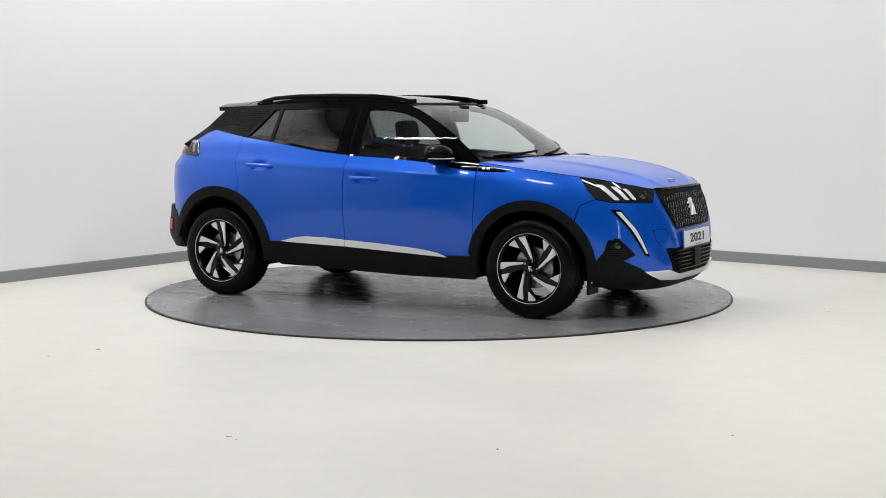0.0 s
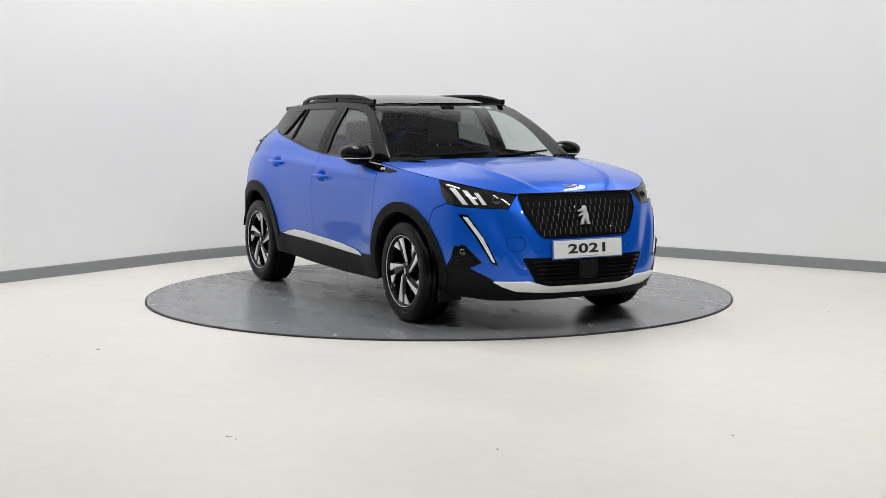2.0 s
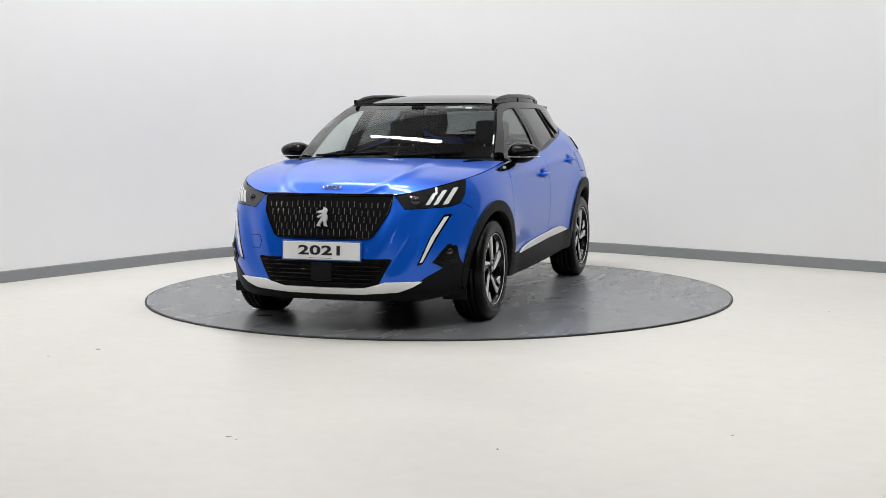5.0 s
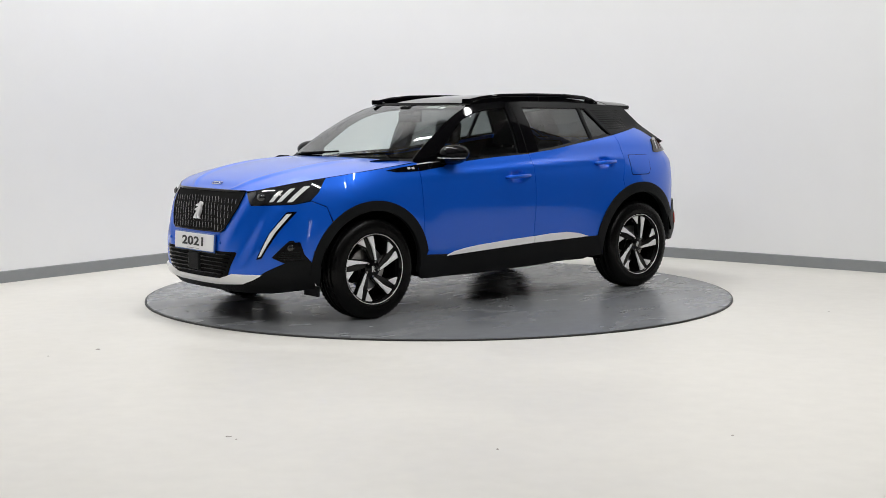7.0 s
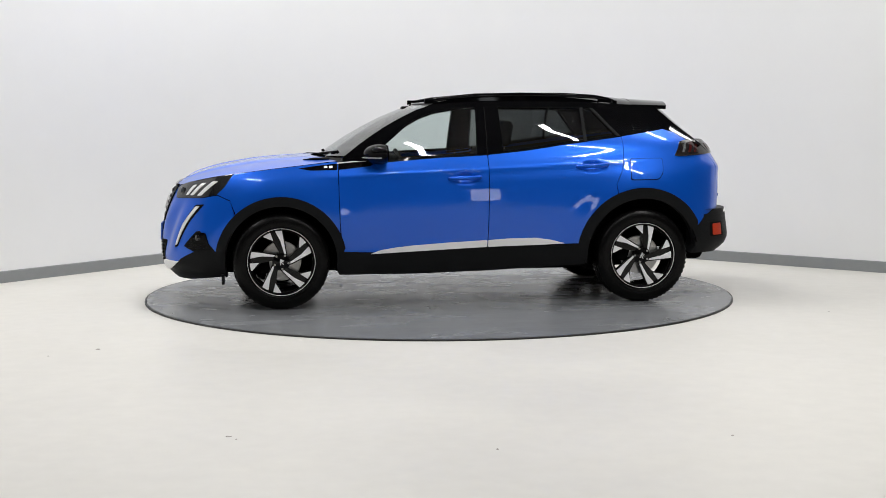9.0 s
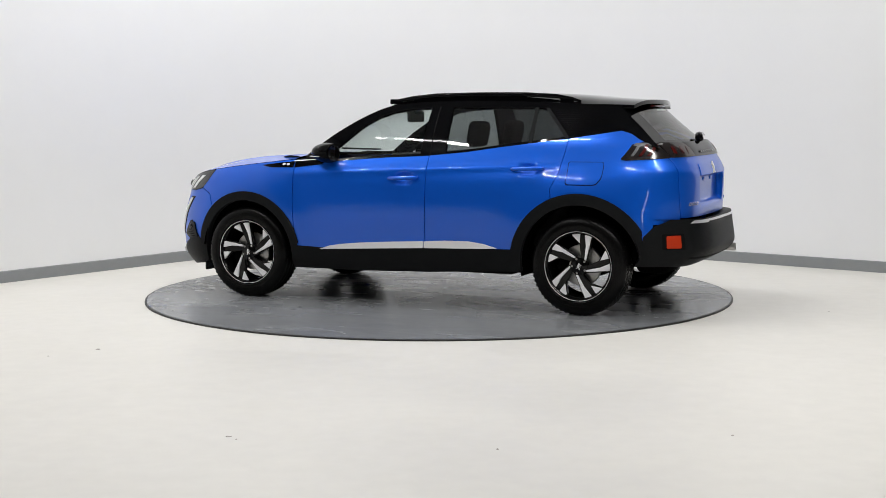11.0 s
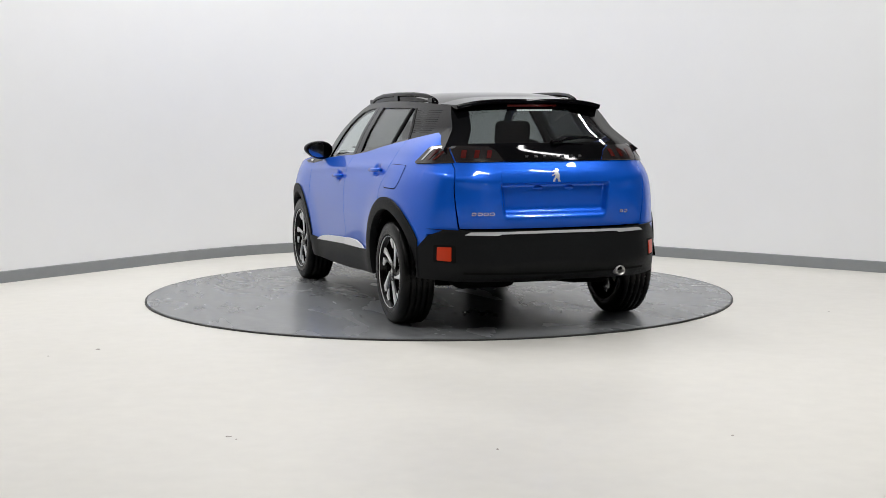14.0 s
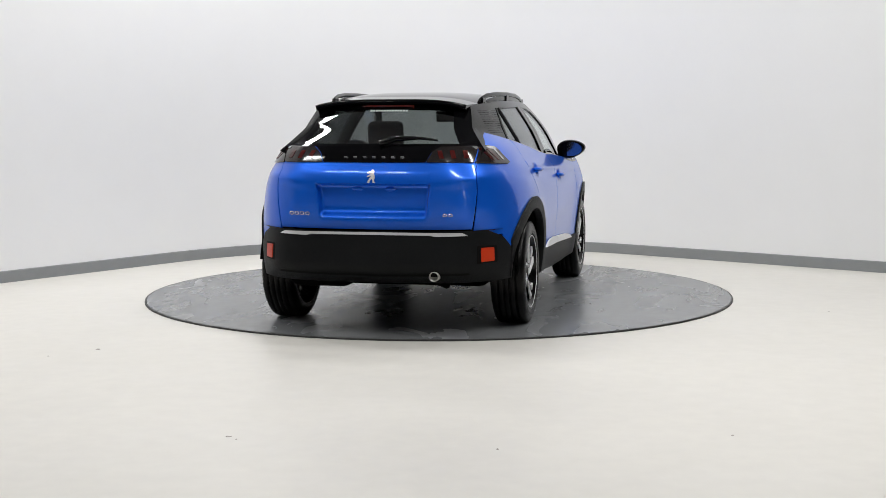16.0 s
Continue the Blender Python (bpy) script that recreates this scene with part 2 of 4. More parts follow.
def sheet(name, fn, nu, nv, material, parent, label="", thick=0.0):
    """A smooth grid sheet fn(u, v), u and v from 0 to 1, facing up or out."""
    cos = [fn(i / nu, j / nv) for i in range(nu + 1) for j in range(nv + 1)]
    idx = lambda i, j: i * (nv + 1) + j
    faces = [[idx(i, j), idx(i + 1, j), idx(i + 1, j + 1), idx(i, j + 1)] for i in range(nu) for j in range(nv)]
    nors = []
    for i in range(nu + 1):
        for j in range(nv + 1):
            a, b = cos[idx(min(i + 1, nu), j)] - cos[idx(max(i - 1, 0), j)], cos[idx(i, min(j + 1, nv))] - cos[idx(i, max(j - 1, 0))]
            nors.append(a.cross(b).normalized())
    if sum(n.dot(c - Vector((c.x * 0.5, 0, 0.4))) for n, c in zip(nors, cos)) < 0:
        nors, faces = [-n for n in nors], [q[::-1] for q in faces]
    if thick:
        ring = [idx(i, 0) for i in range(nu)] + [idx(nu, j) for j in range(nv)] + [idx(i, nv) for i in range(nu, 0, -1)] + [idx(0, j) for j in range(nv, 0, -1)]
        c0 = sum((c for c in cos), Vector()) / len(cos)
        for a, b in zip(ring, ring[1:] + ring[:1]):
            k = len(cos)
            out = (cos[b] - cos[a]).cross(nors[a])
            if out.dot((cos[a] + cos[b]) / 2 - c0) < 0:
                out = -out
            out.normalize()
            m = (out + nors[a] * 0.8).normalized()
            cos += [cos[a].copy(), cos[b].copy(), cos[b] - nors[b] * thick, cos[a] - nors[a] * thick]
            nors += [m, m, out, out]
            faces.append([k, k + 1, k + 2, k + 3])
    return link(name, mesh_of(name, cos, faces, nors, material), material, parent, label)


def tube(name, pts, rad, material, parent, label="", n=8, flat=1.0):
    """A tapering round bar along pts; rad is a number or one per point."""
    bm = bmesh.new()
    rads = rad if isinstance(rad, (list, tuple)) else [rad] * len(pts)
    rings = []
    for i, p in enumerate(pts):
        p = Vector(p)
        t = (Vector(pts[min(i + 1, len(pts) - 1)]) - Vector(pts[max(i - 1, 0)])).normalized()
        u = t.cross(Vector((0, 0, 1)))
        u = u.normalized() if u.length > 1e-3 else Vector((1, 0, 0))
        w = u.cross(t).normalized()
        rings.append([bm.verts.new(p + u * math.cos(2 * math.pi * k / n) * rads[i] + w * math.sin(2 * math.pi * k / n) * rads[i] * flat) for k in range(n)])
    for a, b in zip(rings, rings[1:]):
        for k in range(n):
            bm.faces.new((a[k], a[(k + 1) % n], b[(k + 1) % n], b[k]))
    bm.faces.new(rings[0][::-1])
    bm.faces.new(rings[-1])
    bmesh.ops.recalc_face_normals(bm, faces=bm.faces[:])
    return part(name, bm, material, parent, label, True)


def lathe_bm(profile, n=48, axis_y=True):
    """Turns (radius, along) round the y axis."""
    bm = bmesh.new()
    rings = []
    for k in range(n):
        a = 2 * math.pi * k / n
        rings.append([bm.verts.new((r * math.cos(a), y, r * math.sin(a))) for r, y in profile])
    for k in range(n):
        a, b = rings[k], rings[(k + 1) % n]
        for i in range(len(profile) - 1):
            bm.faces.new((a[i], a[i + 1], b[i + 1], b[i]))
    bmesh.ops.remove_doubles(bm, verts=bm.verts[:], dist=1e-5)
    bmesh.ops.recalc_face_normals(bm, faces=bm.faces[:])
    return bm


def prism_bm(poly, y0, y1, bevel=0.0, bm=None):
    """An outline in x, z, drawn out along y from y0 to y1."""
    out = bm or bmesh.new()
    a = [out.verts.new((x, y0, z)) for x, z in poly]
    b = [out.verts.new((x, y1, z)) for x, z in poly]
    fs = [out.faces.new(a), out.faces.new(b[::-1])]
    for i in range(len(poly)):
        j = (i + 1) % len(poly)
        fs.append(out.faces.new((a[i], b[i], b[j], a[j])))
    bmesh.ops.recalc_face_normals(out, faces=fs)
    if bevel:
        bmesh.ops.bevel(out, geom=list(fs[1].edges), offset=bevel, segments=2, affect="EDGES")
    return out


# ---- the studio ----
WALL = mat("white_studio_wall", (0.80, 0.805, 0.81), rough=0.7, bump=0.05, bump_scale=120, vary=0.012, vary_scale=0.35)
FLOORM = mat("cream_epoxy_floor", (0.635, 0.62, 0.58), rough=0.38, spec=0.4, rough_vary=0.12, vary=0.045, vary_scale=0.8)
SKIRT = mat("grey_skirting", (0.23, 0.24, 0.245), rough=0.45, vary=0.04, vary_scale=2)
CEILM = mat("ceiling_white", (0.30, 0.30, 0.31), rough=0.8, vary=0.03)
BACKW = mat("workshop_grey_wall", (0.07, 0.07, 0.075), rough=0.75, vary=0.05, vary_scale=0.6)
DECK = mat("grey_turntable_deck", (0.180, 0.187, 0.195), rough=0.22, spec=0.40, vary=0.08, vary_scale=1.3, rough_vary=0.10)


def worn(m, angle_scale, depth, r0, r1):
    """Adds long faint scuffs, drawn out along one way, to a material's varied colour."""
    nt = m.node_tree
    b = nt.nodes["Principled BSDF"]
    old = b.inputs["Base Color"].links[0].from_socket
    co, mp, n, mr, mul = (nt.nodes.new("ShaderNode" + k) for k in ("TexCoord", "Mapping", "TexNoise", "MapRange", "VectorMath"))
    mp.inputs["Scale"].default_value = angle_scale
    mp.inputs["Rotation"].default_value = (0, 0, radians(35))
    n.inputs["Scale"].default_value, n.inputs["Detail"].default_value, n.inputs["Distortion"].default_value = 1.0, 3.5, 0.8
    mr.inputs["From Min"].default_value, mr.inputs["From Max"].default_value = 0.36, 0.64
    mr.inputs["To Min"].default_value, mr.inputs["To Max"].default_value = 1 - depth, 1 + depth
    mul.operation = "SCALE"
    nt.links.new(co.outputs["Object"], mp.inputs["Vector"])
    nt.links.new(mp.outputs[0], n.inputs["Vector"])
    nt.links.new(n.outputs["Fac"], mr.inputs["Value"])
    nt.links.new(old, mul.inputs[0])
    nt.links.new(mr.outputs[0], mul.inputs["Scale"])
    nt.links.new(mul.outputs[0], b.inputs["Base Color"])
    rr = nt.nodes.new("ShaderNodeMapRange")
    rr.inputs["From Min"].default_value, rr.inputs["From Max"].default_value = 0.36, 0.64
    rr.inputs["To Min"].default_value, rr.inputs["To Max"].default_value = r0, r1
    nt.links.new(n.outputs["Fac"], rr.inputs["Value"])
    nt.links.new(rr.outputs[0], b.inputs["Roughness"])


worn(DECK, (1.2, 2.8, 1.0), 0.06, 0.235, 0.285)
worn(FLOORM, (0.7, 1.1, 1.0), 0.009, 0.38, 0.47)
TRIM = mat("black_edge_trim", (0.012, 0.012, 0.012), rough=0.5)
SPOT = mat("dark_floor_chip", (0.33, 0.31, 0.28), rough=0.6)

FZ = -0.012
CORNER, DL, DR, TAN, RAD, LEN, WHITE = Vector((-0.572, 4.795, 0)), Vector((-0.598, -0.801, 0)), Vector((0.773, -0.634, 0)), 3.2, 3.06, 17.0, 6.7
WHITE_W = 13.0
MID = CORNER + (DL + DR).normalized() * (RAD / math.sin(DL.angle(DR) / 2))


def wall_path():
    a, b = CORNER + DL * TAN - MID, CORNER + DR * TAN - MID
    a0 = math.atan2(a.y, a.x)
    a1 = math.atan2(b.y, b.x)
    if a1 > a0:
        a1 -= 2 * math.pi
    pts = [CORNER + DL * (WHITE_W - (WHITE_W - TAN) * i / 10) for i in range(10)]
    pts += [MID + Vector((math.cos(a0 + (a1 - a0) * i / 60), math.sin(a0 + (a1 - a0) * i / 60), 0)) * RAD for i in range(61)]
    pts += [CORNER + DR * (TAN + (WHITE - TAN) * i / 10) for i in range(1, 11)]
    return pts


def swept_wall(name, pts, z0, z1, inner, outer, material, lip=0.0):
    """A wall along pts with thickness from inner to outer, measured away from the room."""
    cos, faces = [], []
    n = len(pts)
    nor = []
    for i, p in enumerate(pts):
        t = (pts[min(i + 1, n - 1)] - pts[max(i - 1, 0)]).normalized()
        nor.append(Vector((-t.y, t.x, 0)))
    prof = [(inner, z0), (inner, z1 - lip), (inner + lip, z1), (outer, z1), (outer, z0)]
    for p, m in zip(pts, nor):
        for o, z in prof:
            cos.append(Vector((p.x + m.x * o, p.y + m.y * o, z)))
    k = len(prof)
    for i in range(n - 1):
        for j in range(k):
            a, b = i * k + j, i * k + (j + 1) % k
            faces.append([a, a + k, b + k, b])
    faces += [list(range(k)), [(n - 1) * k + j for j in range(k)][::-1]]
    bm = bmesh.new()
    vs = [bm.verts.new(c) for c in cos]
    for f in faces:
        bm.faces.new([vs[i] for i in f])
    bmesh.ops.recalc_face_normals(bm, faces=bm.faces[:])
    for e in bm.edges:
        if len(e.link_faces) == 2 and e.calc_face_angle(0) > 0.5:
            e.smooth = False
    return link(name, bm, material, smooth=True)


PATH = wall_path()
tagged(swept_wall("wall_north", PATH, FZ - 0.05, CEIL, 0.0, 0.2, WALL), "smooth white studio wall with a wide curved corner", "wall", kind="structure")
tagged(swept_wall("baseboard", PATH, FZ, 0.086, -0.014, -0.0015, SKIRT, lip=0.006), "grey painted skirting along the foot of the white wall", "skirting", kind="structure")
PA, PB = CORNER + DL * LEN, CORNER + DR * LEN
tagged(swept_wall("wall_east", [PATH[-1], PB], FZ - 0.05, CEIL, 0.0, 0.2, BACKW), "plain dark grey wall beyond the white studio wall", "wall", kind="structure")
tagged(swept_wall("wall_north_west", [PA, PATH[0]], FZ - 0.05, CEIL, 0.0, 0.2, BACKW), "plain dark grey wall beyond the white studio wall", "wall", kind="structure")
PC = PA + DR * LEN
tagged(swept_wall("wall_south", [PB, PC], FZ - 0.05, CEIL, 0.0, 0.2, BACKW), "plain grey wall behind the camera", "wall", kind="structure")
tagged(swept_wall("wall_west", [PC, PA], FZ - 0.05, CEIL, 0.0, 0.2, BACKW), "plain grey wall behind the camera", "wall", kind="structure")


def slatted_window(cx, cy, turn):
    root = link("window_1", box_bm(-0.46, 0.46, -0.03, 0.0, 0.05, 3.05, 0.01), mat("window_frame_white", (0.7, 0.7, 0.7), rough=0.5))
    root.matrix_basis = pose(cx, cy, 0, 0, 0, turn)
    tagged(root, "tall slatted daylight window in the grey wall", "window", kind="structure")
    glow = mat("daylit_pane", (0.92, 0.96, 1.0), rough=0.6, emit=6.0)
    for i in range(17):
        part("pane", box_bm(-0.34, 0.34, 0.002, 0.008, 0.16 + i * 0.165, 0.285 + i * 0.165), glow, root)


WDIR = math.degrees(math.atan2(DL.y, DL.x))
wpos = PB + DL * 12.4
slatted_window(wpos.x - DR.x * 0.03, wpos.y - DR.y * 0.03, WDIR + 180 if DR.dot(Vector((-DL.y, DL.x, 0))) > 0 else WDIR)


def flat_outline(name, z0, z1, material):
    bm = bmesh.new()
    ring = [bm.verts.new((p.x, p.y, z1)) for p in [PA] + PATH + [PB, PC]]
    f = bm.faces.new(ring)
    r = bmesh.ops.extrude_face_region(bm, geom=[f])
    for v in r["geom"]:
        if isinstance(v, bmesh.types.BMVert):
            v.co.z = z0
    bmesh.ops.recalc_face_normals(bm, faces=bm.faces[:])
    bmesh.ops.triangulate(bm, faces=[q for q in bm.faces if len(q.verts) > 4])
    return link(name, bm, material)


tagged(flat_outline("floor", FZ - 0.08, FZ, FLOORM), "cream painted epoxy floor with a soft sheen", "floor", kind="structure")
tagged(flat_outline("ceiling", CEIL, CEIL + 0.1, CEILM), "plain pale ceiling with strip lights", "ceiling", kind="structure")


def floor_mark(x, y, rx, ry, turn):
    bm = bmesh.new()
    rnd = random.Random(int(x * 100) + 7)
    vs = []
    for k in range(12):
        a = 2 * math.pi * k / 12
        r = 1 + rnd.uniform(-0.3, 0.3)
        vs.append(bm.verts.new((rx * r * math.cos(a), ry * r * math.sin(a), 0.0015)))
    top = bm.faces.new(vs)
    r = bmesh.ops.extrude_face_region(bm, geom=[top])
    for v in r["geom"]:
        if isinstance(v, bmesh.types.BMVert):
            v.co.z = 0
    bmesh.ops.recalc_face_normals(bm, faces=bm.faces[:])
    ob = link("floor_chip", bm, SPOT)
    ob.matrix_basis = pose(x, y, FZ, 0, 0, turn)
    tagged(ob, "small dark chip worn into the cream floor", "floor mark", group="chips in the floor")


for cx, cy, crx, cry, ct in ((-2.02, -2.45, 0.013, 0.016, 0), (-2.25, -2.67, 0.006, 0.009, 20), (-0.91, -4.63, 0.013, 0.008, -8), (0.24, -4.87, 0.006, 0.013, 0), (2.71, -1.07, 0.007, 0.009, 0),
                             (1.26, -4.65, 0.006, 0.008, 0), (0.39, -5.60, 0.012, 0.010, 5), (-0.87, -4.68, 0.004, 0.005, 10)):
    floor_mark(cx, cy, crx, cry, ct)


def ceiling_light(x, y, turn, long):
    h = long / 2
    root = link("ceiling_light", box_bm(-h - 0.05, h + 0.05, -0.075, 0.075, -0.05, 0.0, 0.012), CEILM)
    root.matrix_basis = pose(x, y, CEIL, 0, 0, turn)
    tagged(root, "long white strip light fixed to the ceiling", "ceiling light", group="ceiling strip lights")
    for sx in (-1, 1):
        part("end_cap", box_bm(sx * (h + 0.06) - 0.012, sx * (h + 0.06) + 0.012, -0.07, 0.07, -0.062, -0.002, 0.004), SATIN, root)
    d = bpy.data.lights.new("strip", "AREA")
    d.shape, d.size, d.size_y, d.energy, d.color = "RECTANGLE", long, 0.12, LAMP_W * long, (1.0, 0.99, 0.975)
    ob = new("strip_lamp", d)
    ob.parent = root
    ob.matrix_basis = pose(0, 0, -0.056)


for batten in BATTENS:
    ceiling_light(*batten)

# turntable
TABLE_R = 2.2245
deck = link("turntable", lathe_bm([(0.0, 0.0), (1.2, 0.0), (TABLE_R - 0.014, 0.0), (TABLE_R - 0.014, -0.011), (0.0, -0.011)], 180), DECK)
deck.data.transform(Matrix.Rotation(radians(90), 4, "X"))
for v in deck.data.vertices:
    v.co.z = 0.0 if abs(v.co.z) < 0.005 else -0.011
tagged(deck, "round grey turntable deck set level with the floor", "turntable")
rim_bm = lathe_bm([(TABLE_R - 0.013, -0.0005), (TABLE_R - 0.002, -0.0005), (TABLE_R, -0.003), (TABLE_R, -0.0115), (TABLE_R - 0.013, -0.0115), (TABLE_R - 0.013, -0.0005)], 180)
bmesh.ops.transform(rim_bm, matrix=Matrix.Rotation(radians(90), 4, "X"), verts=rim_bm.verts[:])
if max(v.co.z for v in rim_bm.verts) > 0.005:
    bmesh.ops.transform(rim_bm, matrix=Matrix.Scale(-1, 4, (0, 0, 1)), verts=rim_bm.verts[:])
    bmesh.ops.reverse_faces(rim_bm, faces=rim_bm.faces[:])
part("edge_trim", rim_bm, TRIM, deck, "black edge trim")

# ---- the car ----
car = new("car")
tagged(car, "blue compact crossover car with a gloss black roof on the turntable", "car")
ZS = table([(0.70, 1.05), (0.95, 1.035), (1.10, 1.018), (1.35, 0.99), (1.62, 0.955), (1.75, 0.935), (1.88, 0.906), (1.96, 0.882), (2.005, 0.868), (2.035, 0.861)])
ZC = table([(0.80, 1.062), (1.00, 1.062), (1.15, 1.058), (1.44, 1.037), (1.68, 0.999), (1.85, 0.958), (1.95, 0.920), (2.005, 0.883), (2.035, 0.864)])
BELT = [(0.893, 0.985), (0.53, 1.03), (0.17, 1.057), (-0.17, 1.072), (-0.45, 1.10), (-0.73, 1.14), (-1.18, 1.197), (-1.53, 1.25)]
ZB = table(BELT)
ZE = table([(0.20, 1.434), (0.0, 1.447), (-0.3, 1.455), (-0.7, 1.453), (-1.0, 1.443), (-1.3, 1.428), (-1.52, 1.412)])
ZR = table([(0.25, 1.450), (0.0, 1.486), (-0.3, 1.510), (-0.6, 1.518), (-0.9, 1.513), (-1.2, 1.494), (-1.4, 1.468), (-1.58, 1.446)])
HANDLES = ((0.0, 0.915), (-0.93, 0.992))


def door_form(q, z):
    p = lower(q, z)
    for hx, hz in HANDLES:
        p.y -= math.copysign(0.022, p.y) * math.exp(-((q - hx) / 0.055) ** 4 - ((z - hz) / 0.034) ** 4)
    return p


def tail_form(q, z):
    """The tailgate, hollowed for the plate."""
    p = lower(q, z)
    k = abs(q - QR)
    half = abs(qf(0.335 + 0.12 * (z - 0.75), z, True) - QR)
    w = 1 / (1 + math.exp((k - half) / 0.005))
    w *= 1 / (1 + math.exp((z - 0.938) / 0.003)) * 1 / (1 + math.exp((0.752 - z) / 0.008))
    p.x += 0.048 * w
    return p


def sym(pts, c):
    return pts + [(2 * c - q, z) for q, z in pts[::-1] if abs(q - c) > 1e-6]


def hood_fn(u, v):
    w = 2 * v - 1
    xs = 0.90 + 0.15 * (1 - w * w)
    s = math.sin(u * math.pi / 2)
    x = xs + (2.031 - xs) * s
    zs = ZS(x)
    p = lower(qs(x, zs), zs)
    z = zs + (ZC(x) - zs) * (1 - abs(w) ** 3.0)
    z += 0.011 * math.exp(-((abs(w) - 0.50 - 0.12 * u) / 0.05) ** 2) * math.sin(min(u, 1) * math.pi) ** 0.5
    return Vector((x, w * (p.y - 0.003), z))


def roof_fn(u, v):
    w = 2 * v - 1
    a, b = 0.185 + 0.085 * (1 - w * w), -1.47 - 0.05 * (1 - w * w)
    x = a + (b - a) * u
    ze = ZE(x)
    return Vector((x, w * cabin_y(x, ze), ze + (ZR(x) - ze) * (1 - abs(w) ** 3.6)))


def screen_fn(u, v):
    w = 2 * v - 1
    xe = 0.845 + (0.19 - 0.845) * u
    ze = 1.07 + 0.367 * u + 0.168 * u * (1 - u)
    k = 1 - w * w
    return Vector((xe + k * (0.145 - 0.09 * u), w * (cabin_y(xe, ze) - 0.004), ze + k * (-0.005 + 0.012 * u)))


def rear_fn(u, v):
    w = 2 * v - 1
    xe, ze = -1.485 - 0.285 * u, 1.415 - 0.25 * u
    k = 1 - abs(w) ** 2.4
    return Vector((xe - k * (0.10 + 0.01 * u), w * cabin_y(xe, ze), ze + k * 0.02 * (1 - u)))


def sub(fn, u0, u1, v0, v1):
    return lambda u, v: fn(u0 + (u1 - u0) * u, v0 + (v1 - v0) * v)


# bonnet, roof and screens
bonnet = sheet("bonnet", hood_fn, 50, 72, PAINT, car, thick=0.012)
roof = sheet("roof", roof_fn, 40, 28, BLACK_PAINT, car, "gloss black roof", thick=0.02)
sheet("headliner", lambda u, v: roof_fn(u * 0.97 + 0.015, v * 0.96 + 0.02) - Vector((0, 0, 0.045)), 16, 12, CABIN, roof)
windscreen = sheet("windscreen", screen_fn, 16, 24, GLASS_WS, car, "clear raked windscreen")
sheet("windscreen_band", lambda u, v: screen_fn(0.955 + 0.05 * u, v) + Vector((0.001, 0, 0.002)), 2, 24, SEAM, windscreen)
sheet("cowl", lambda u, v: Vector((lambda a, b: (a[0] + (b[0] - a[0]) * u, a[1] + (b[1] - a[1]) * u, a[2] + (b[2] - a[2]) * u - 0.012 * math.sin(u * math.pi)))(
    screen_fn(-0.02, v), hood_fn(0.02, v) - Vector((0, 0, 0.012)))), 4, 24, SEAM, car, "black plastic scuttle")
tailgate_glass = sheet("rear_window", sub(rear_fn, 0.12, 0.93, 0.10, 0.90), 12, 24, GLASS_DK, car, "dark tinted rear window")
for a, b, c, d in ((0, 0.12, 0, 1), (0.93, 1.0, 0, 1), (0.12, 0.93, 0, 0.10), (0.12, 0.93, 0.90, 1)):
    sheet("window_frame", sub(rear_fn, a, b, c, d), 8, 24, BLACK_PAINT, tailgate_glass, "gloss black frame", thick=0.012)


def spoiler_fn(u, v):
    w = 2 * v - 1
    p = roof_fn(0.90 + 0.10 * u, v)
    return Vector((p.x - 0.11 * u, p.y * 0.985, p.z + 0.004 + 0.004 * u))


spoiler = sheet("spoiler", spoiler_fn, 6, 24, BLACK_PAINT, car, "gloss black roof spoiler", thick=0.028)
sheet("spoiler_underside", lambda u, v: spoiler_fn(1.0 - 0.9 * u, v) - Vector((0, 0, 0.028 + 0.006 * u)), 3, 24, BLACK_PAINT, spoiler)
tube("brake_light", [(-1.617 + 0.05 * (y / 0.2) ** 2 * 0.2, y, 1.418) for y in (-0.17, -0.085, 0, 0.085, 0.17)], 0.009, TAIL_RED, spoiler, "red high-level brake light")
tube("wiper", [(-1.912, -0.02, 1.185), (-1.885, -0.12, 1.215), (-1.870, -0.26, 1.22), (-1.862, -0.38, 1.205)], [0.030, 0.026, 0.016, 0.008], PIANO, tailgate_glass, "black rear wiper", flat=0.7)
# small pale strip on the rear window
for i in range(14):
    p = rear_fn(0.17, 0.5 + (i - 7) * 0.017)
    part("sticker_bar", box_bm(p.x - 0.006, p.x - 0.003, p.y - 0.007, p.y + 0.006, p.z - 0.005, p.z + 0.005), PAPER, tailgate_glass)

# nose
front_bumper = panel("front_bumper", sym(F((0, 0.866), (0.43, 0.862), (0.455, 0.84), (0.51, 0.775), (0.64, 0.780)) + S((1.84, 0.785), (1.74, 0.805), (1.652, 0.765))
                     + S(*arc(HUB, HUB_Z, 0.43, 44, -8, 8)) + F((0.74, 0.25), (0.45, 0.235), (0, 0.235)), QF), lower, PAINT, car, res=0.022, corner=0)
panel("lower_cladding", sym(F((0, 0.262), (0.47, 0.272), (0.585, 0.315), (0.63, 0.350), (0.715, 0.408), (0.668, 0.445), (0.735, 0.552)) + S((1.865, 0.557), (1.745, 0.395), (1.712, 0.385), (1.712, 0.235))
      + F((0.60, 0.205), (0.3, 0.20), (0, 0.20)), QF), lower, CLAD, front_bumper, "black plastic lower bumper", res=0.05, off=0.006, depth=0.03, corner=0)
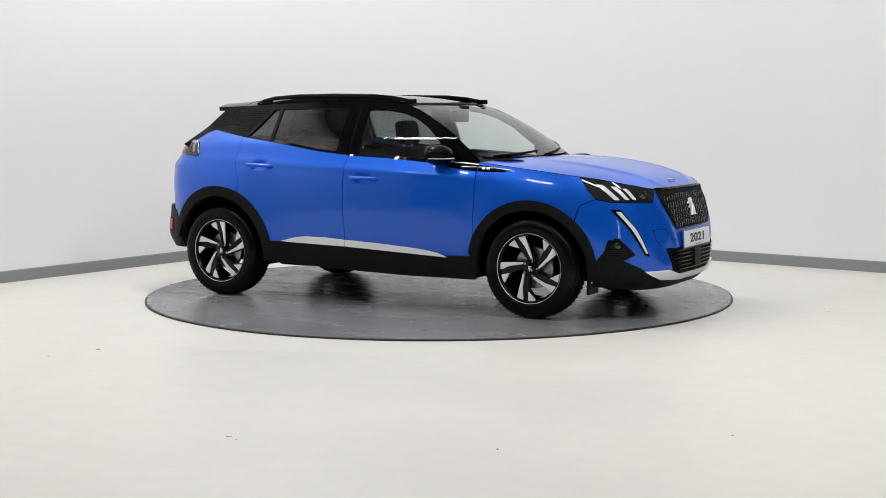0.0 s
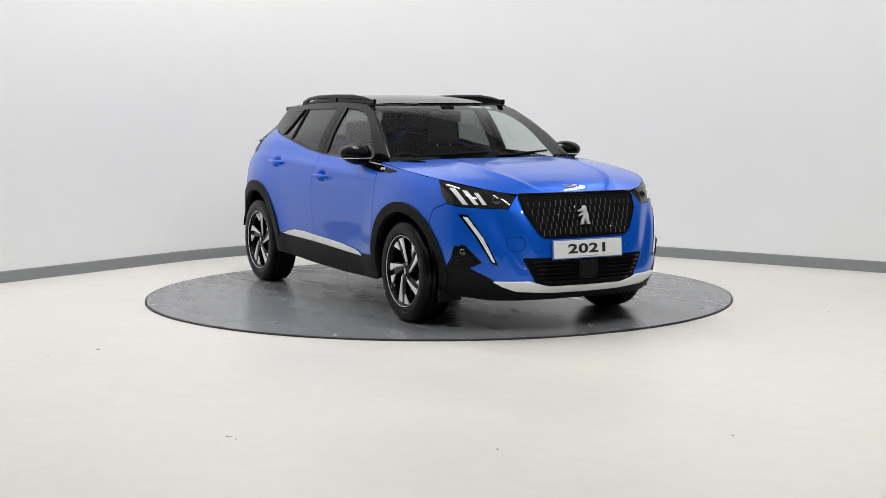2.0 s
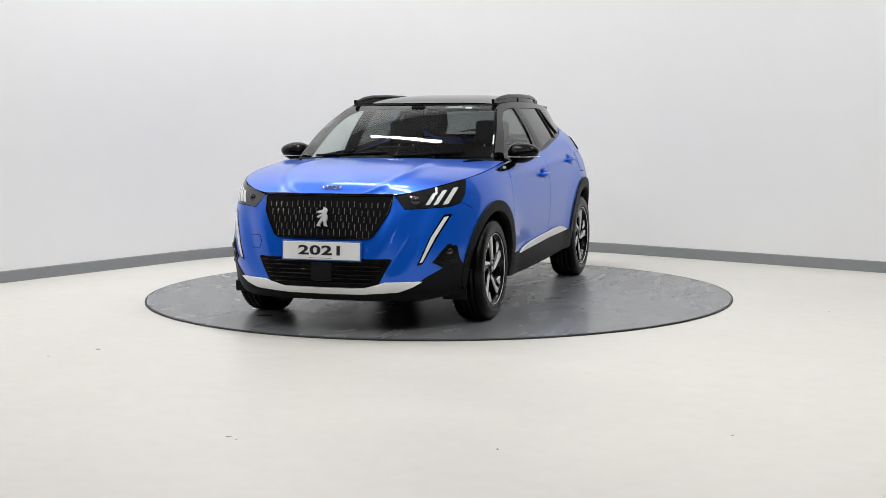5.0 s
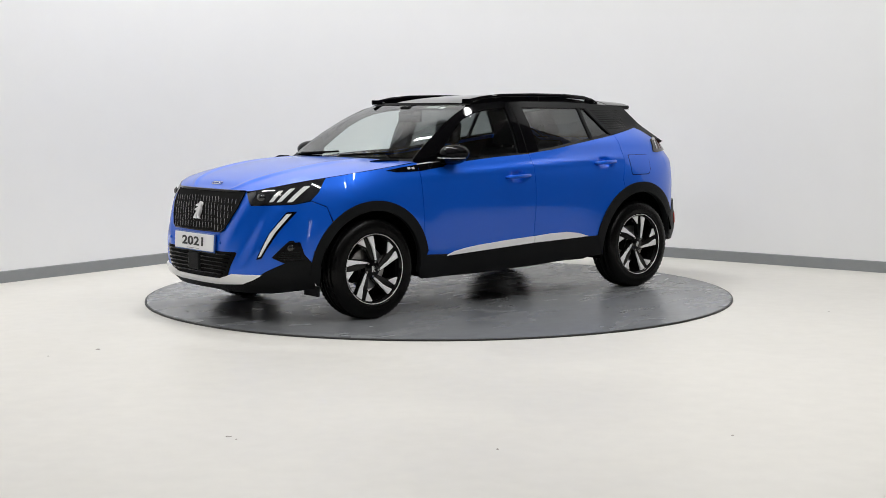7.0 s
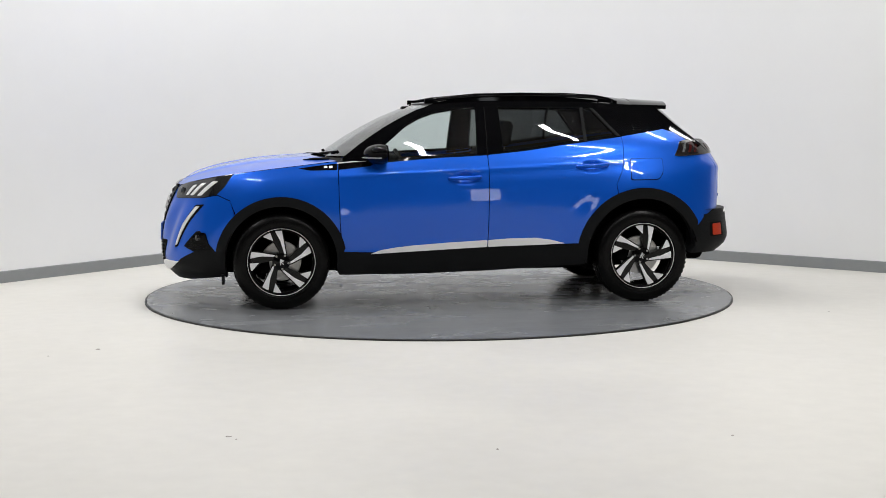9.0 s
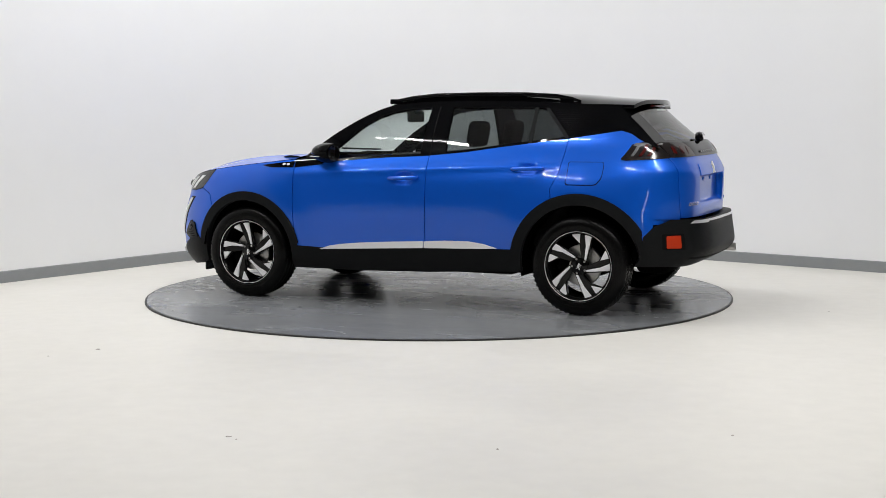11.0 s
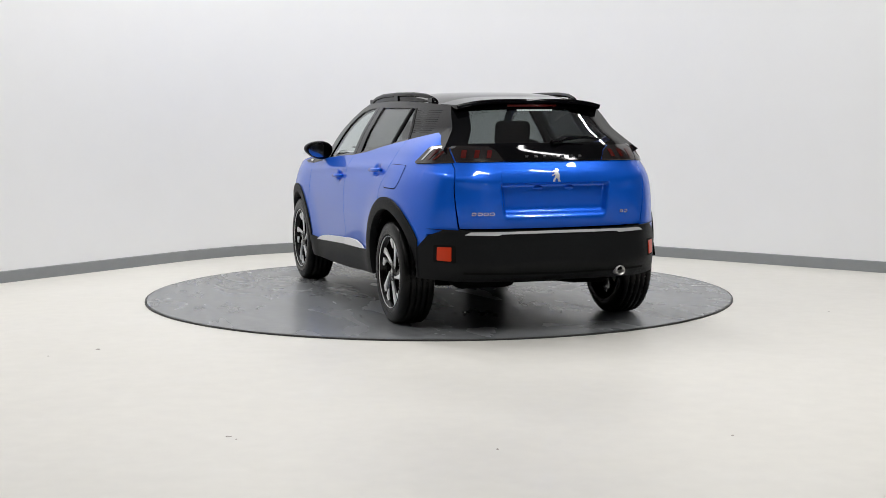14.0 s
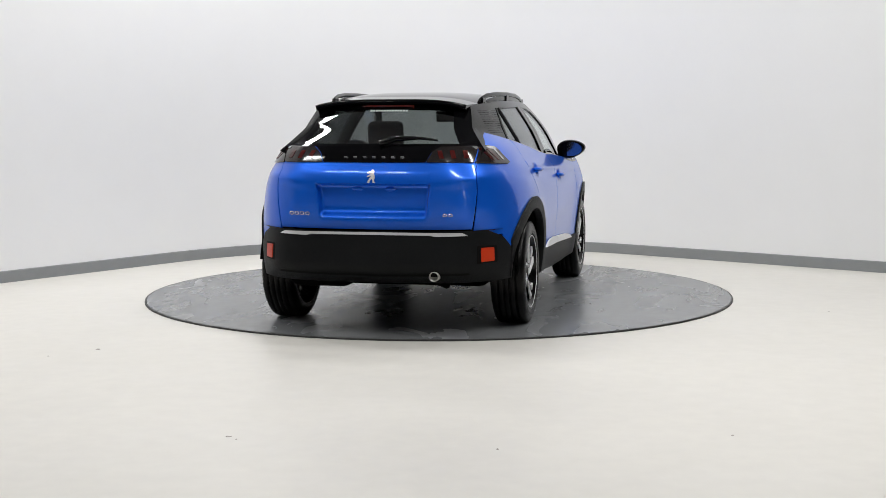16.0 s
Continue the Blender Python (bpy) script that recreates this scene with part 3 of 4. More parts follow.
panel("skid_trim", sym(F((0, 0.286), (0.26, 0.288), (0.33, 0.305), (0.41, 0.328), (0.61, 0.330), (0.56, 0.300), (0.48, 0.272), (0.25, 0.256), (0, 0.253)), QF), lower, WHITE_TRIM, front_bumper,
      "satin silver skid trim", res=0.04, off=0.016, depth=0.03, corner=0)
lower_grille = panel("lower_grille", sym(F((0, 0.468), (0.44, 0.474), (0.45, 0.465), (0.37, 0.315), (0.32, 0.292), (0, 0.288)), QF), lower, SEAM, front_bumper, "black lower air intake", res=0.05, off=0.004, corner=0)
for i in range(6):
    z = 0.452 - i * 0.026
    half = 0.415 - 0.014 * i - (0.02 if i > 4 else 0)
    pts = [lower(qf(half * k / 8, z), z) + Vector((0.008, 0, 0)) for k in range(-8, 9)]
    tube("slat", pts, 0.0075, PIANO, lower_grille, flat=0.8, n=6)
p0 = lower(QF, 0.40)
part("sensor_block", box_bm(p0.x - 0.02, p0.x + 0.022, -0.07, 0.07, 0.33, 0.445, 0.008), CLAD, lower_grille)
grille = panel("grille", sym(F((0, 0.858), (0.425, 0.855), (0.432, 0.845), (0.418, 0.76), (0.335, 0.618), (0.305, 0.60), (0, 0.597)), QF), lower, SEAM, front_bumper, "black grille with short silver dashes", res=0.05, off=0.006, depth=0.02, corner=0)
half_l = [lower(q, z) + Vector((0.008, 0, 0)) for q, z in F((0.432, 0.845), (0.418, 0.76), (0.38, 0.69), (0.335, 0.618), (0.305, 0.60), (0.15, 0.598), (0, 0.597))]
tube("grille_surround", half_l + [Vector((p.x, -p.y, p.z)) for p in half_l[-2::-1]], 0.005, PIANO, grille)
dash = box_bm(-0.004, 0.004, -0.0028, 0.0028, -0.019, 0.019, 0.0015, 1)
dash_me = bpy.data.meshes.new("grille_dash")
dash.to_mesh(dash_me)
dash.free()
dash_me.materials.append(DASH_SILVER)
for row in range(5):
    z = 0.806 - row * 0.043
    lim = 0.40 if z > 0.76 else 0.40 - (0.76 - z) * 0.62
    n = int(lim / 0.0385)
    for k in range(-n, n + 1):
        y = (k + (0.5 if row % 2 else 0)) * 0.0385
        if abs(y) > lim or (abs(y) < 0.05 and 0.66 < z < 0.78):
            continue
        p = lower(qf(y, z), z)
        d = new("grille_dash", dash_me)
        d.parent = grille
        d.matrix_basis = pose(p.x + 0.010, p.y, z - 0.010 * (abs(y) > 0.2), 0, -8, 0)


def emblem_poly(cq, cz, h, wide=-1.40):
    shape = [(-0.02, 0.5), (0.14, 0.46), (0.22, 0.34), (0.14, 0.22), (0.24, 0.08), (0.26, -0.1), (0.20, -0.26), (0.24, -0.42), (0.34, -0.5), (0.12, -0.5), (0.08, -0.3), (0.02, -0.16), (-0.10, -0.28), (-0.20, -0.42),
             (-0.16, -0.5), (-0.38, -0.5), (-0.30, -0.34), (-0.14, -0.10), (-0.04, 0.04), (-0.20, 0.0), (-0.38, -0.06), (-0.42, 0.0), (-0.22, 0.10), (-0.06, 0.16), (-0.22, 0.22), (-0.40, 0.20), (-0.42, 0.27), (-0.20, 0.34), (-0.08, 0.34)]
    return [(cq + a * h * wide, cz + b * h) for a, b in shape]


panel("emblem", emblem_poly(QF, 0.722, 0.112, -1.25), lower, SATIN, grille, "chrome emblem", res=0.03, off=0.030, depth=0.02, corner=0.002)
for k in range(4):
    y = (k - 1.5) * 0.043
    base = hood_fn(0.79, 0.5 + y / 1.5)
    ring_pts = [(base.x + 0.011 * math.sin(2 * math.pi * a / 14), base.y + 0.016 * math.cos(2 * math.pi * a / 14), base.z + 0.004 - 0.007 * math.sin(2 * math.pi * a / 14)) for a in range(15)]
    tube("badge_loop", ring_pts, 0.0034, CHROME, bonnet, n=6)
# show plate with the year
plate = part("show_plate", box_bm(-0.006, 0.006, -0.26, 0.26, -0.0555, 0.0555, 0.004, 2), PLATE_W, front_bumper, "white show plate with the year 2021")
plate.matrix_basis = pose(2.164, 0, 0.519, 0, -3, 0)
part("plate_frame", box_bm(-0.010, 0.002, -0.268, 0.268, -0.063, 0.063, 0.004, 1), PLATE_B, plate)
txt = bpy.data.curves.new("year_text", "FONT")
txt.body, txt.size, txt.align_x, txt.align_y, txt.extrude, txt.offset, txt.space_character = "2021", 0.080, "CENTER", "CENTER", 0.0008, 0.0024, 1.06
txt.materials.append(INK)
tx = new("year_text", txt)
tx.parent = plate
tx.matrix_basis = pose(0.0075, 0, 0.0, 90, 0, 90) @ Matrix.Diagonal((1.85, 1.0, 1.0, 1.0))
part("small_print", box_bm(0.0062, 0.0070, -0.08, 0.07, -0.047, -0.0445), INK, plate)
for y, z in ((0.30, 0.525), (-0.36, 0.525), (0.80, 0.475), (-0.80, 0.475)):
    c = lower(qf(y, z), z)
    sn = part("parking_sensor", lathe_bm([(0.0, 0.003), (0.008, 0.003), (0.010, -0.004)], 14), CLAD if abs(y) > 0.6 else PAINT, front_bumper)
    sn.matrix_basis = pose(c.x + 0.004, c.y, z, 0, 0, -90 + (60 if y > 0.6 else -60 if y < -0.6 else 0))
# tow cover
panel("tow_cover", F((-0.54, 0.60), (-0.45, 0.605), (-0.43, 0.57), (-0.45, 0.52), (-0.52, 0.515)), lower, SEAM, front_bumper, off=0.0006, depth=0, res=0.03)
panel("tow_cover", F((-0.537, 0.597), (-0.453, 0.602), (-0.434, 0.57), (-0.453, 0.523), (-0.517, 0.518)), lower, PAINT, front_bumper, off=0.0022, depth=0.001, res=0.03)

for sd in (1, -1):
    K = {"side": sd}
    # headlamp
    hl = panel("headlight", F((0.445, 0.852), (0.515, 0.778), (0.64, 0.785)) + S((1.84, 0.79), (1.745, 0.81), (1.69, 0.862), (1.625, 0.952), (1.75, 0.929), (1.87, 0.902)) + F((0.58, 0.893), (0.50, 0.869)), lower, LAMP_DARK, car,
               "dark headlight with three white claw-shaped light guides", res=0.04, off=0.003, depth=0.03, **K)
    for i, (y0, y1) in enumerate(((0.745, 0.715), (0.700, 0.668), (0.655, 0.628))):
        panel("guide_and_highlight", F((y0 + 0.012, 0.902 - i * 0.014), (y0 - 0.008, 0.899 - i * 0.014), (y1 - 0.010, 0.800), (y1 + 0.012, 0.803)), lower, LAMP_WHITE, hl, "white light guide", res=0.04, off=0.008, depth=0.006, corner=0.006, **K)
    c = lower(qf(0.565, 0.828), 0.828)
    lens = part("projector_lens", lathe_bm([(0.0, 0.014), (0.014, 0.011), (0.024, 0.002), (0.029, 0.0), (0.031, -0.008)], 24), LAMP_DARK, hl, smooth=True)
    lens.matrix_basis = pose(c.x + 0.006, sd * c.y, 0.828, 0, 0, -90 + sd * 28)
    # running light blade
    panel("running_light_housing", F((0.752, 0.742), (0.715, 0.738), (0.655, 0.60), (0.592, 0.430), (0.622, 0.440), (0.70, 0.62)), lower, PIANO, front_bumper, res=0.04, off=0.003, corner=0.006, **K)
    panel("running_light", F((0.735, 0.728), (0.717, 0.725), (0.660, 0.60), (0.606, 0.447), (0.620, 0.455), (0.684, 0.61)), lower, LAMP_WHITE, front_bumper, "white daytime running light blade", res=0.04, off=0.009, depth=0.007, corner=0.004, **K)
    # fog pod
    fog = panel("fog_pod", F((0.768, 0.545), (0.735, 0.540), (0.685, 0.450), (0.722, 0.420), (0.775, 0.43)), lower, PIANO, front_bumper, "gloss black fog lamp pod", res=0.03, off=0.010, depth=0.01, **K)
    for i in range(4):
        z = 0.435 + i * 0.014
        tube("fog_slat", [(lambda p: (p.x + 0.012, sd * (p.y + 0.004), p.z))(lower(qf(y, z), z)) for y in (0.70 + i * 0.004, 0.73, 0.765)], 0.003, CLAD, fog, n=6)
    c = lower(qf(0.742, 0.508), 0.508)
    fl = part("fog_lamp", lathe_bm([(0.0, 0.010), (0.018, 0.008), (0.024, 0.0), (0.026, -0.008)], 20), LAMP_DARK, fog, smooth=True)
    fl.matrix_basis = pose(c.x + 0.010, sd * (c.y + 0.004), 0.508, 0, 0, -90 + sd * 40)

    # side panels
    wing = panel("front_wing", S(*arc(HUB, HUB_Z, 0.43, 165, 46, 16)) + S((1.650, 0.772), (1.742, 0.812), (1.688, 0.862), (1.622, 0.952), (1.35, 0.987), (1.10, 1.015), (0.95, 1.031), (0.898, 1.034), (0.898, 0.86), (0.891, 0.58)), lower, PAINT, car, corner=0.004, **K)
    fdoor = panel("front_door", S((0.892, 0.982), (0.892, 0.86), (0.885, 0.58), (0.868, 0.405), (0.66, 0.395), (-0.155, 0.425), (-0.162, 0.45), (-0.171, 0.85), (-0.171, 1.071), (0.17, 1.056), (0.53, 1.029)), door_form, PAINT, car,
                  res=0.022, corner=0.006, **K)
    rdoor = panel("rear_door", S((-0.177, 1.0735), (-0.177, 0.85), (-0.168, 0.45), (-0.162, 0.425), (-0.84, 0.436)) + S(*arc(-HUB, HUB_Z, 0.47, 13, 66, 10)) + S((-1.10, 0.86), (-1.148, 0.96), (-1.178, 1.195), (-0.73, 1.139), (-0.45, 1.099)), door_form, PAINT, car,
                  res=0.022, corner=0.006, **K)
    quarter = panel("rear_wing", S((-1.183, 1.197), (-1.153, 0.96), (-1.105, 0.86)) + S(*arc(-HUB, HUB_Z, 0.47, 67, 160, 14)) + S((-1.745, 0.49), (-1.80, 0.565)) + R((0.77, 0.625), (0.617, 0.635), (0.627, 1.03), (0.630, 1.165)) + S((-1.765, 1.168), (-1.69, 1.19), (-1.53, 1.25)), lower, PAINT, car,
                    res=0.05, corner=0.003, **K)
    panel("body_shell", S((0.80, 0.30)) + S(*arc(HUB, HUB_Z, 0.45, 184, 2, 16)) + S((1.80, 0.34), (1.92, 0.5), (1.88, 0.82), (1.62, 0.91), (1.1, 0.985), (0.9, 0.965), (0.5, 1.01), (-0.17, 1.05), (-0.73, 1.115), (-1.18, 1.175), (-1.53, 1.225), (-1.72, 1.14), (-1.86, 0.9), (-1.83, 0.6))
          + S(*arc(-HUB, HUB_Z, 0.49, 150, -4, 16)), lower, SEAM, car, off=-0.022, depth=0, corner=0, res=0.08, **K)
    # seams over the arch, fuel flap
    if sd == 1:
        fp = S((-1.215, 1.035), (-1.225, 1.042), (-1.455, 1.042), (-1.462, 1.03), (-1.455, 0.93), (-1.42, 0.885), (-1.205, 0.885))
        panel("fuel_flap", fp, lower, SEAM, quarter, off=0.0008, depth=0, corner=0.02, res=0.04)
        cen = (sum(p[0] for p in fp) / len(fp), sum(p[1] for p in fp) / len(fp))
        panel("fuel_flap", [(cen[0] + (a - cen[0]) * 0.965, cen[1] + (b - cen[1]) * 0.94) for a, b in fp], lower, PAINT, quarter, "fuel filler flap", off=0.0022, depth=0.001, corner=0.02, res=0.04)
    # belt ledge
    sheet("belt_trim", lambda u, v: (lambda x: (lambda a, b: a + (b - a) * v if sd > 0 else Vector(((a + (b - a) * v).x, -(a + (b - a) * v).y, (a + (b - a) * v).z)))(
        lower(qs(x, ZB(x)), ZB(x)) - Vector((0, 0.002, 0.004)), upper(x, ZB(x) + 0.016) - Vector((0, 0.004, 0))))(0.893 - 2.066 * u), 40, 2, PIANO, car, "gloss black waist trim")
    # cabin sides
    panel("pillar_frame", [(0.86, 1.055), (0.845, 1.070), (0.81, 1.098), (0.72, 1.165), (0.635, 1.223), (0.55, 1.275), (0.471, 1.321), (0.39, 1.362), (0.308, 1.399), (0.185, 1.437), (0.0, 1.449), (-0.3, 1.457), (-0.7, 1.455), (-1.0, 1.445), (-1.3, 1.430), (-1.485, 1.416), (-1.47, 1.39),
                           (-1.0, 1.398), (-0.9, 1.409), (-0.13, 1.414), (0.05, 1.405), (0.19, 1.383), (0.30, 1.345), (0.41, 1.283), (0.53, 1.178), (0.66, 1.070), (0.70, 1.035), (0.86, 1.01)], upper, BLACK_PAINT, car,
          "gloss black windscreen pillar and roof frame", res=0.06, corner=0, depth=0.03, **K)
    panel("centre_pillar", [(-0.115, 1.420), (-0.095, 1.05), (-0.290, 1.075), (-0.280, 1.420)], upper, PIANO, car, "gloss black centre pillar", off=0.001, corner=0, depth=0.03, **K)
    panel("pillar_seam", [(-0.176, 1.415), (-0.170, 1.075), (-0.176, 1.075), (-0.182, 1.415)], upper, SEAM, car, off=0.002, corner=0, depth=0, **K)
    qp = panel("rear_quarter_trim", [(-0.985, 1.405), (-1.165, 1.195), (-1.53, 1.246), (-1.69, 1.178), (-1.80, 1.138), (-1.485, 1.416), (-1.2, 1.428)], upper, PIANO, car, "gloss black ribbed rear quarter trim", res=0.05, corner=0, depth=0.03, **K)
    for i in range(11):
        z = 1.245 + i * 0.0145
        x0 = -1.15 + (z - 1.245) * 0.80
        x1 = -1.42 + (z - 1.245) * 0.15
        tube("rib", [(x, sd * (cabin_y(x, z) + 0.001), z) for x in (x0, (x0 + x1) / 2, x1)], 0.0011, PIANO, qp, n=6)
    panel("quarter_post", [(-0.970, 1.405), (-0.995, 1.405), (-1.178, 1.200), (-1.150, 1.200)], upper, CLAD, car, off=0.004, corner=0, depth=0.01, **K)
    panel("window_divider", [(-0.895, 1.408), (-0.918, 1.408), (-0.918, 1.165), (-0.895, 1.163)], upper, CLAD, rdoor, off=0.003, corner=0, depth=0.02, **K)
    panel("door_window", [(0.66, 1.060), (0.53, 1.172), (0.41, 1.279), (0.30, 1.341), (0.19, 1.380), (0.05, 1.402), (-0.13, 1.412), (-0.11, 1.06), (0.17, 1.05), (0.53, 1.025)], upper, GLASS, fdoor, "clear front door window", off=-0.008, depth=0, corner=0, **K)
    panel("door_window", [(-0.275, 1.412), (-0.90, 1.408), (-0.90, 1.155), (-0.73, 1.13), (-0.45, 1.09), (-0.28, 1.075)], upper, GLASS_DK, rdoor, "dark tinted rear door window", off=-0.008, depth=0, corner=0, **K)
    panel("quarter_window", [(-0.912, 1.406), (-0.975, 1.402), (-1.155, 1.195), (-0.912, 1.158)], upper, GLASS_DK, rdoor, "small dark quarter window", off=-0.008, depth=0, corner=0, **K)
    # door handles
    for (hx, hz), dr in zip(HANDLES, (fdoor, rdoor)):
        y = lower(hx, hz).y
        tube("door_handle", [(hx + 0.115, sd * (y - 0.002), hz - 0.006), (hx + 0.10, sd * (y + 0.020), hz - 0.003), (hx, sd * (y + 0.030), hz), (hx - 0.10, sd * (y + 0.022), hz + 0.004), (hx - 0.115, sd * (y - 0.002), hz + 0.005)],
             [0.010, 0.014, 0.015, 0.014, 0.010], PAINT, dr, "body-coloured door handle", flat=0.95, n=10)
    # wing badge trim and mirror foot
    wt = panel("wing_trim", S((1.175, 0.990), (1.05, 1.006), (0.90, 1.022), (0.905, 0.978), (1.09, 0.976)), lower, PIANO, wing, "gloss black wing trim", off=0.004, corner=0.004, res=0.04, **K)
    panel("mirror_trim", S((0.893, 1.022), (0.70, 1.030), (0.66, 1.004), (0.893, 0.978)), lower, PIANO, fdoor, off=0.004, corner=0.004, res=0.04, **K)
    for k in range(2):
        panel("badge_bar", S(*[(0.985 - k * 0.036 + a, 0.998 + b) for a, b in ((0.012, 0.007), (-0.012, 0.008), (-0.012, -0.007), (0.012, -0.007))]), lower, SATIN, wt, off=0.007, depth=0.002, corner=0.004, **K)
    panel("wing_highlight_trim", S((0.905, 1.026), (0.80, 1.036), (0.70, 1.036), (0.905, 1.020)), lower, SATIN, fdoor, off=0.005, depth=0.003, corner=0, **K)
    # sills and arches
    sill = panel("sill_cladding", S((0.89, 0.43), (0.868, 0.402), (0.66, 0.392), (-0.16, 0.422), (-0.84, 0.433), (-0.86, 0.36), (-0.88, 0.285), (-0.5, 0.268), (-0.2, 0.252), (0.37, 0.238), (0.90, 0.242), (0.915, 0.30)), lower, CLAD, car, "black plastic sill cladding", off=0.010, depth=0.05, corner=0.01, **K)
    for nm, pl in (("sill_trim", ((0.68, 0.386), (0.60, 0.412), (0.50, 0.428), (0.37, 0.441), (0.10, 0.458), (-0.158, 0.470), (-0.155, 0.423))), ("sill_trim", ((-0.166, 0.470), (-0.32, 0.480), (-0.51, 0.481), (-0.62, 0.466), (-0.72, 0.440), (-0.60, 0.434), (-0.163, 0.423)))):
        panel(nm, S(*pl), lower, WHITE_TRIM, sill, "satin silver sill trim", off=0.018, depth=0.012, corner=0.006, res=0.04, **K)
    panel("front_arch", S(*(arc(HUB, HUB_Z, 0.458, 168, -2, 28) + arc(HUB, HUB_Z, 0.392, -16, 186, 28))), lower, CLAD, car, "black plastic wheel arch trim", off=0.012, depth=0.05, corner=0, res=0.03, **K)
    panel("rear_arch", S(*(arc(-HUB, HUB_Z + 0.002, 0.490, 8, 150, 28) + [(-1.72, 0.36)] + arc(-HUB, HUB_Z + 0.002, 0.414, 178, -8, 28))), lower, CLAD, car, "black plastic wheel arch trim", off=0.012, depth=0.05, corner=0, res=0.03, **K)
    # wheel wells
    for hx, rr, g0, g1 in ((HUB, 0.40, 6, 192), (-HUB, 0.425, -12, 168)):
        sheet("arch_liner", lambda u, v: Vector((hx + rr * math.cos(radians(g0 + (g1 - g0) * u)), sd * (0.50 + 0.35 * v), HUB_Z + rr * math.sin(radians(g0 + (g1 - g0) * u)))), 24, 2, DARK, car)
    # tail lamp
    tl = panel("tail_light", R((0.615, 1.066)) + S((-1.60, 1.052), (-1.565, 1.058), (-1.62, 1.152), (-1.68, 1.166)) + R((0.64, 1.166), (0.615, 1.168)), lower, TAIL_SMOKE, car, "smoked tail light with dark red bars", off=0.010, depth=0.02, corner=0.006, res=0.04, **K)
    for i in range(3):
        panel("light_bar", S(*[(x, z) for x, z in ((-1.655 - i * 0.05, 1.150), (-1.675 - i * 0.05, 1.150), (-1.645 - i * 0.05, 1.075), (-1.625 - i * 0.05, 1.075))]), lower, TAIL_RED if i else LAMP_GREY, tl, off=0.0125, depth=0.002, corner=0.003, res=0.04, **K)
    # grey strip painted in for the highlight along the lens's top edge
    panel("guide_and_highlight", S((-1.64, 1.158), (-1.70, 1.160), (-1.80, 1.158), (-1.80, 1.146), (-1.63, 1.142)), lower, LAMP_GREY, tl, off=0.0125, depth=0.002, corner=0.003, res=0.04, **K)
    panel("tail_light_inner", R((0.608, 1.068), (0.33, 1.072), (0.36, 1.13), (0.40, 1.160), (0.608, 1.166)), lower, TAIL_SMOKE, car, "smoked inner tail light", off=0.010, depth=0.02, corner=0.006, res=0.04, **K)
    for i in range(3):
        panel("light_bar", R(*[(y, z) for y, z in ((0.560 - i * 0.072, 1.136), (0.533 - i * 0.072, 1.136), (0.552 - i * 0.072, 1.090), (0.579 - i * 0.072, 1.090))]), lower, TAIL_RED, tl, off=0.0125, depth=0.002, corner=0.003, res=0.04, **K)
    # roof rail
    rail_pts = [(0.25, 1.450), (0.18, 1.468), (0.06, 1.487), (-0.12, 1.502), (-0.45, 1.508), (-0.80, 1.505), (-1.02, 1.493), (-1.13, 1.475), (-1.20, 1.455)]
    tube("roof_rail", [(x, sd * (cabin_y(x, 1.45) - 0.026), z - 0.004) for x, z in rail_pts], [0.006, 0.010, 0.012, 0.013, 0.013, 0.013, 0.012, 0.010, 0.006], PIANO, roof, "gloss black roof rail", n=12, flat=1.25)
    sheet("rail_base", lambda u, v: Vector((0.20 - 1.32 * u, sd * (cabin_y(0.20 - 1.32 * u, 1.45) - 0.024), 1.44 + (0.058 * math.sin(min(max(u, 0.02), 0.98) * math.pi) ** 0.6 - 0.002) * v)), 24, 2, PIANO, roof)
    for x in (0.20, -0.45, -1.10):
        part("rail_foot", box_bm(x - 0.05, x + 0.05, sd * (cabin_y(x, 1.45) - 0.026) - 0.010, sd * (cabin_y(x, 1.45) - 0.026) + 0.010, 1.44, 1.475 if x != -0.45 else 1.50, 0.006), PIANO, roof)
    # door mirror
    bm = bmesh.new()
    bmesh.ops.create_uvsphere(bm, u_segments=28, v_segments=16, radius=1.0)
    for v in bm.verts:
        x, y, z = v.co
        px = x if x > 0 else max(x, -0.45)
        wd = 1 + 0.12 * z
        v.co = Vector((0.605 + px * 0.118 * (1 - 0.10 * y), sd * (0.885 + y * 0.112 * wd), 1.088 + z * (0.072 - 0.012 * y) + 0.006 * y))
    bmesh.ops.recalc_face_normals(bm, faces=bm.faces[:])
    mir = part("door_mirror", bm, PIANO, car, "gloss black door mirror", True)
    bm = bmesh.new()
    bmesh.ops.create_circle(bm, cap_ends=True, segments=28, radius=1.0)
    for v in bm.verts:
        v.co = Vector((0.5505, sd * (0.885 + v.co.x * 0.088), 1.088 + v.co.y * 0.055))
    part("mirror_glass", bm, CHROME, mir)
    tube("mirror_foot", [(0.70, sd * 0.79, 1.020), (0.66, sd * 0.83, 1.030), (0.63, sd * 0.87, 1.050)], [0.030, 0.026, 0.03], PIANO, mir, flat=0.6)
    tube("mirror_line", [(0.605 + 0.124 * math.cos(a), sd * (0.885 + 0.114 * math.sin(a)), 1.064) for a in [radians(-60 + 15 * k) for k in range(11)]], 0.003, SATIN, mir, n=6)

# bonnet leading lip over the grille
lip = [lower(qf(y, 0.862), 0.862) + Vector((0.006, 0, 0)) for y in (0.43, 0.35, 0.25, 0.12, 0)]
tube("grille_lip", lip + [Vector((p.x, -p.y, p.z)) for p in lip[-2::-1]], 0.011, PIANO, front_bumper, flat=1.0)
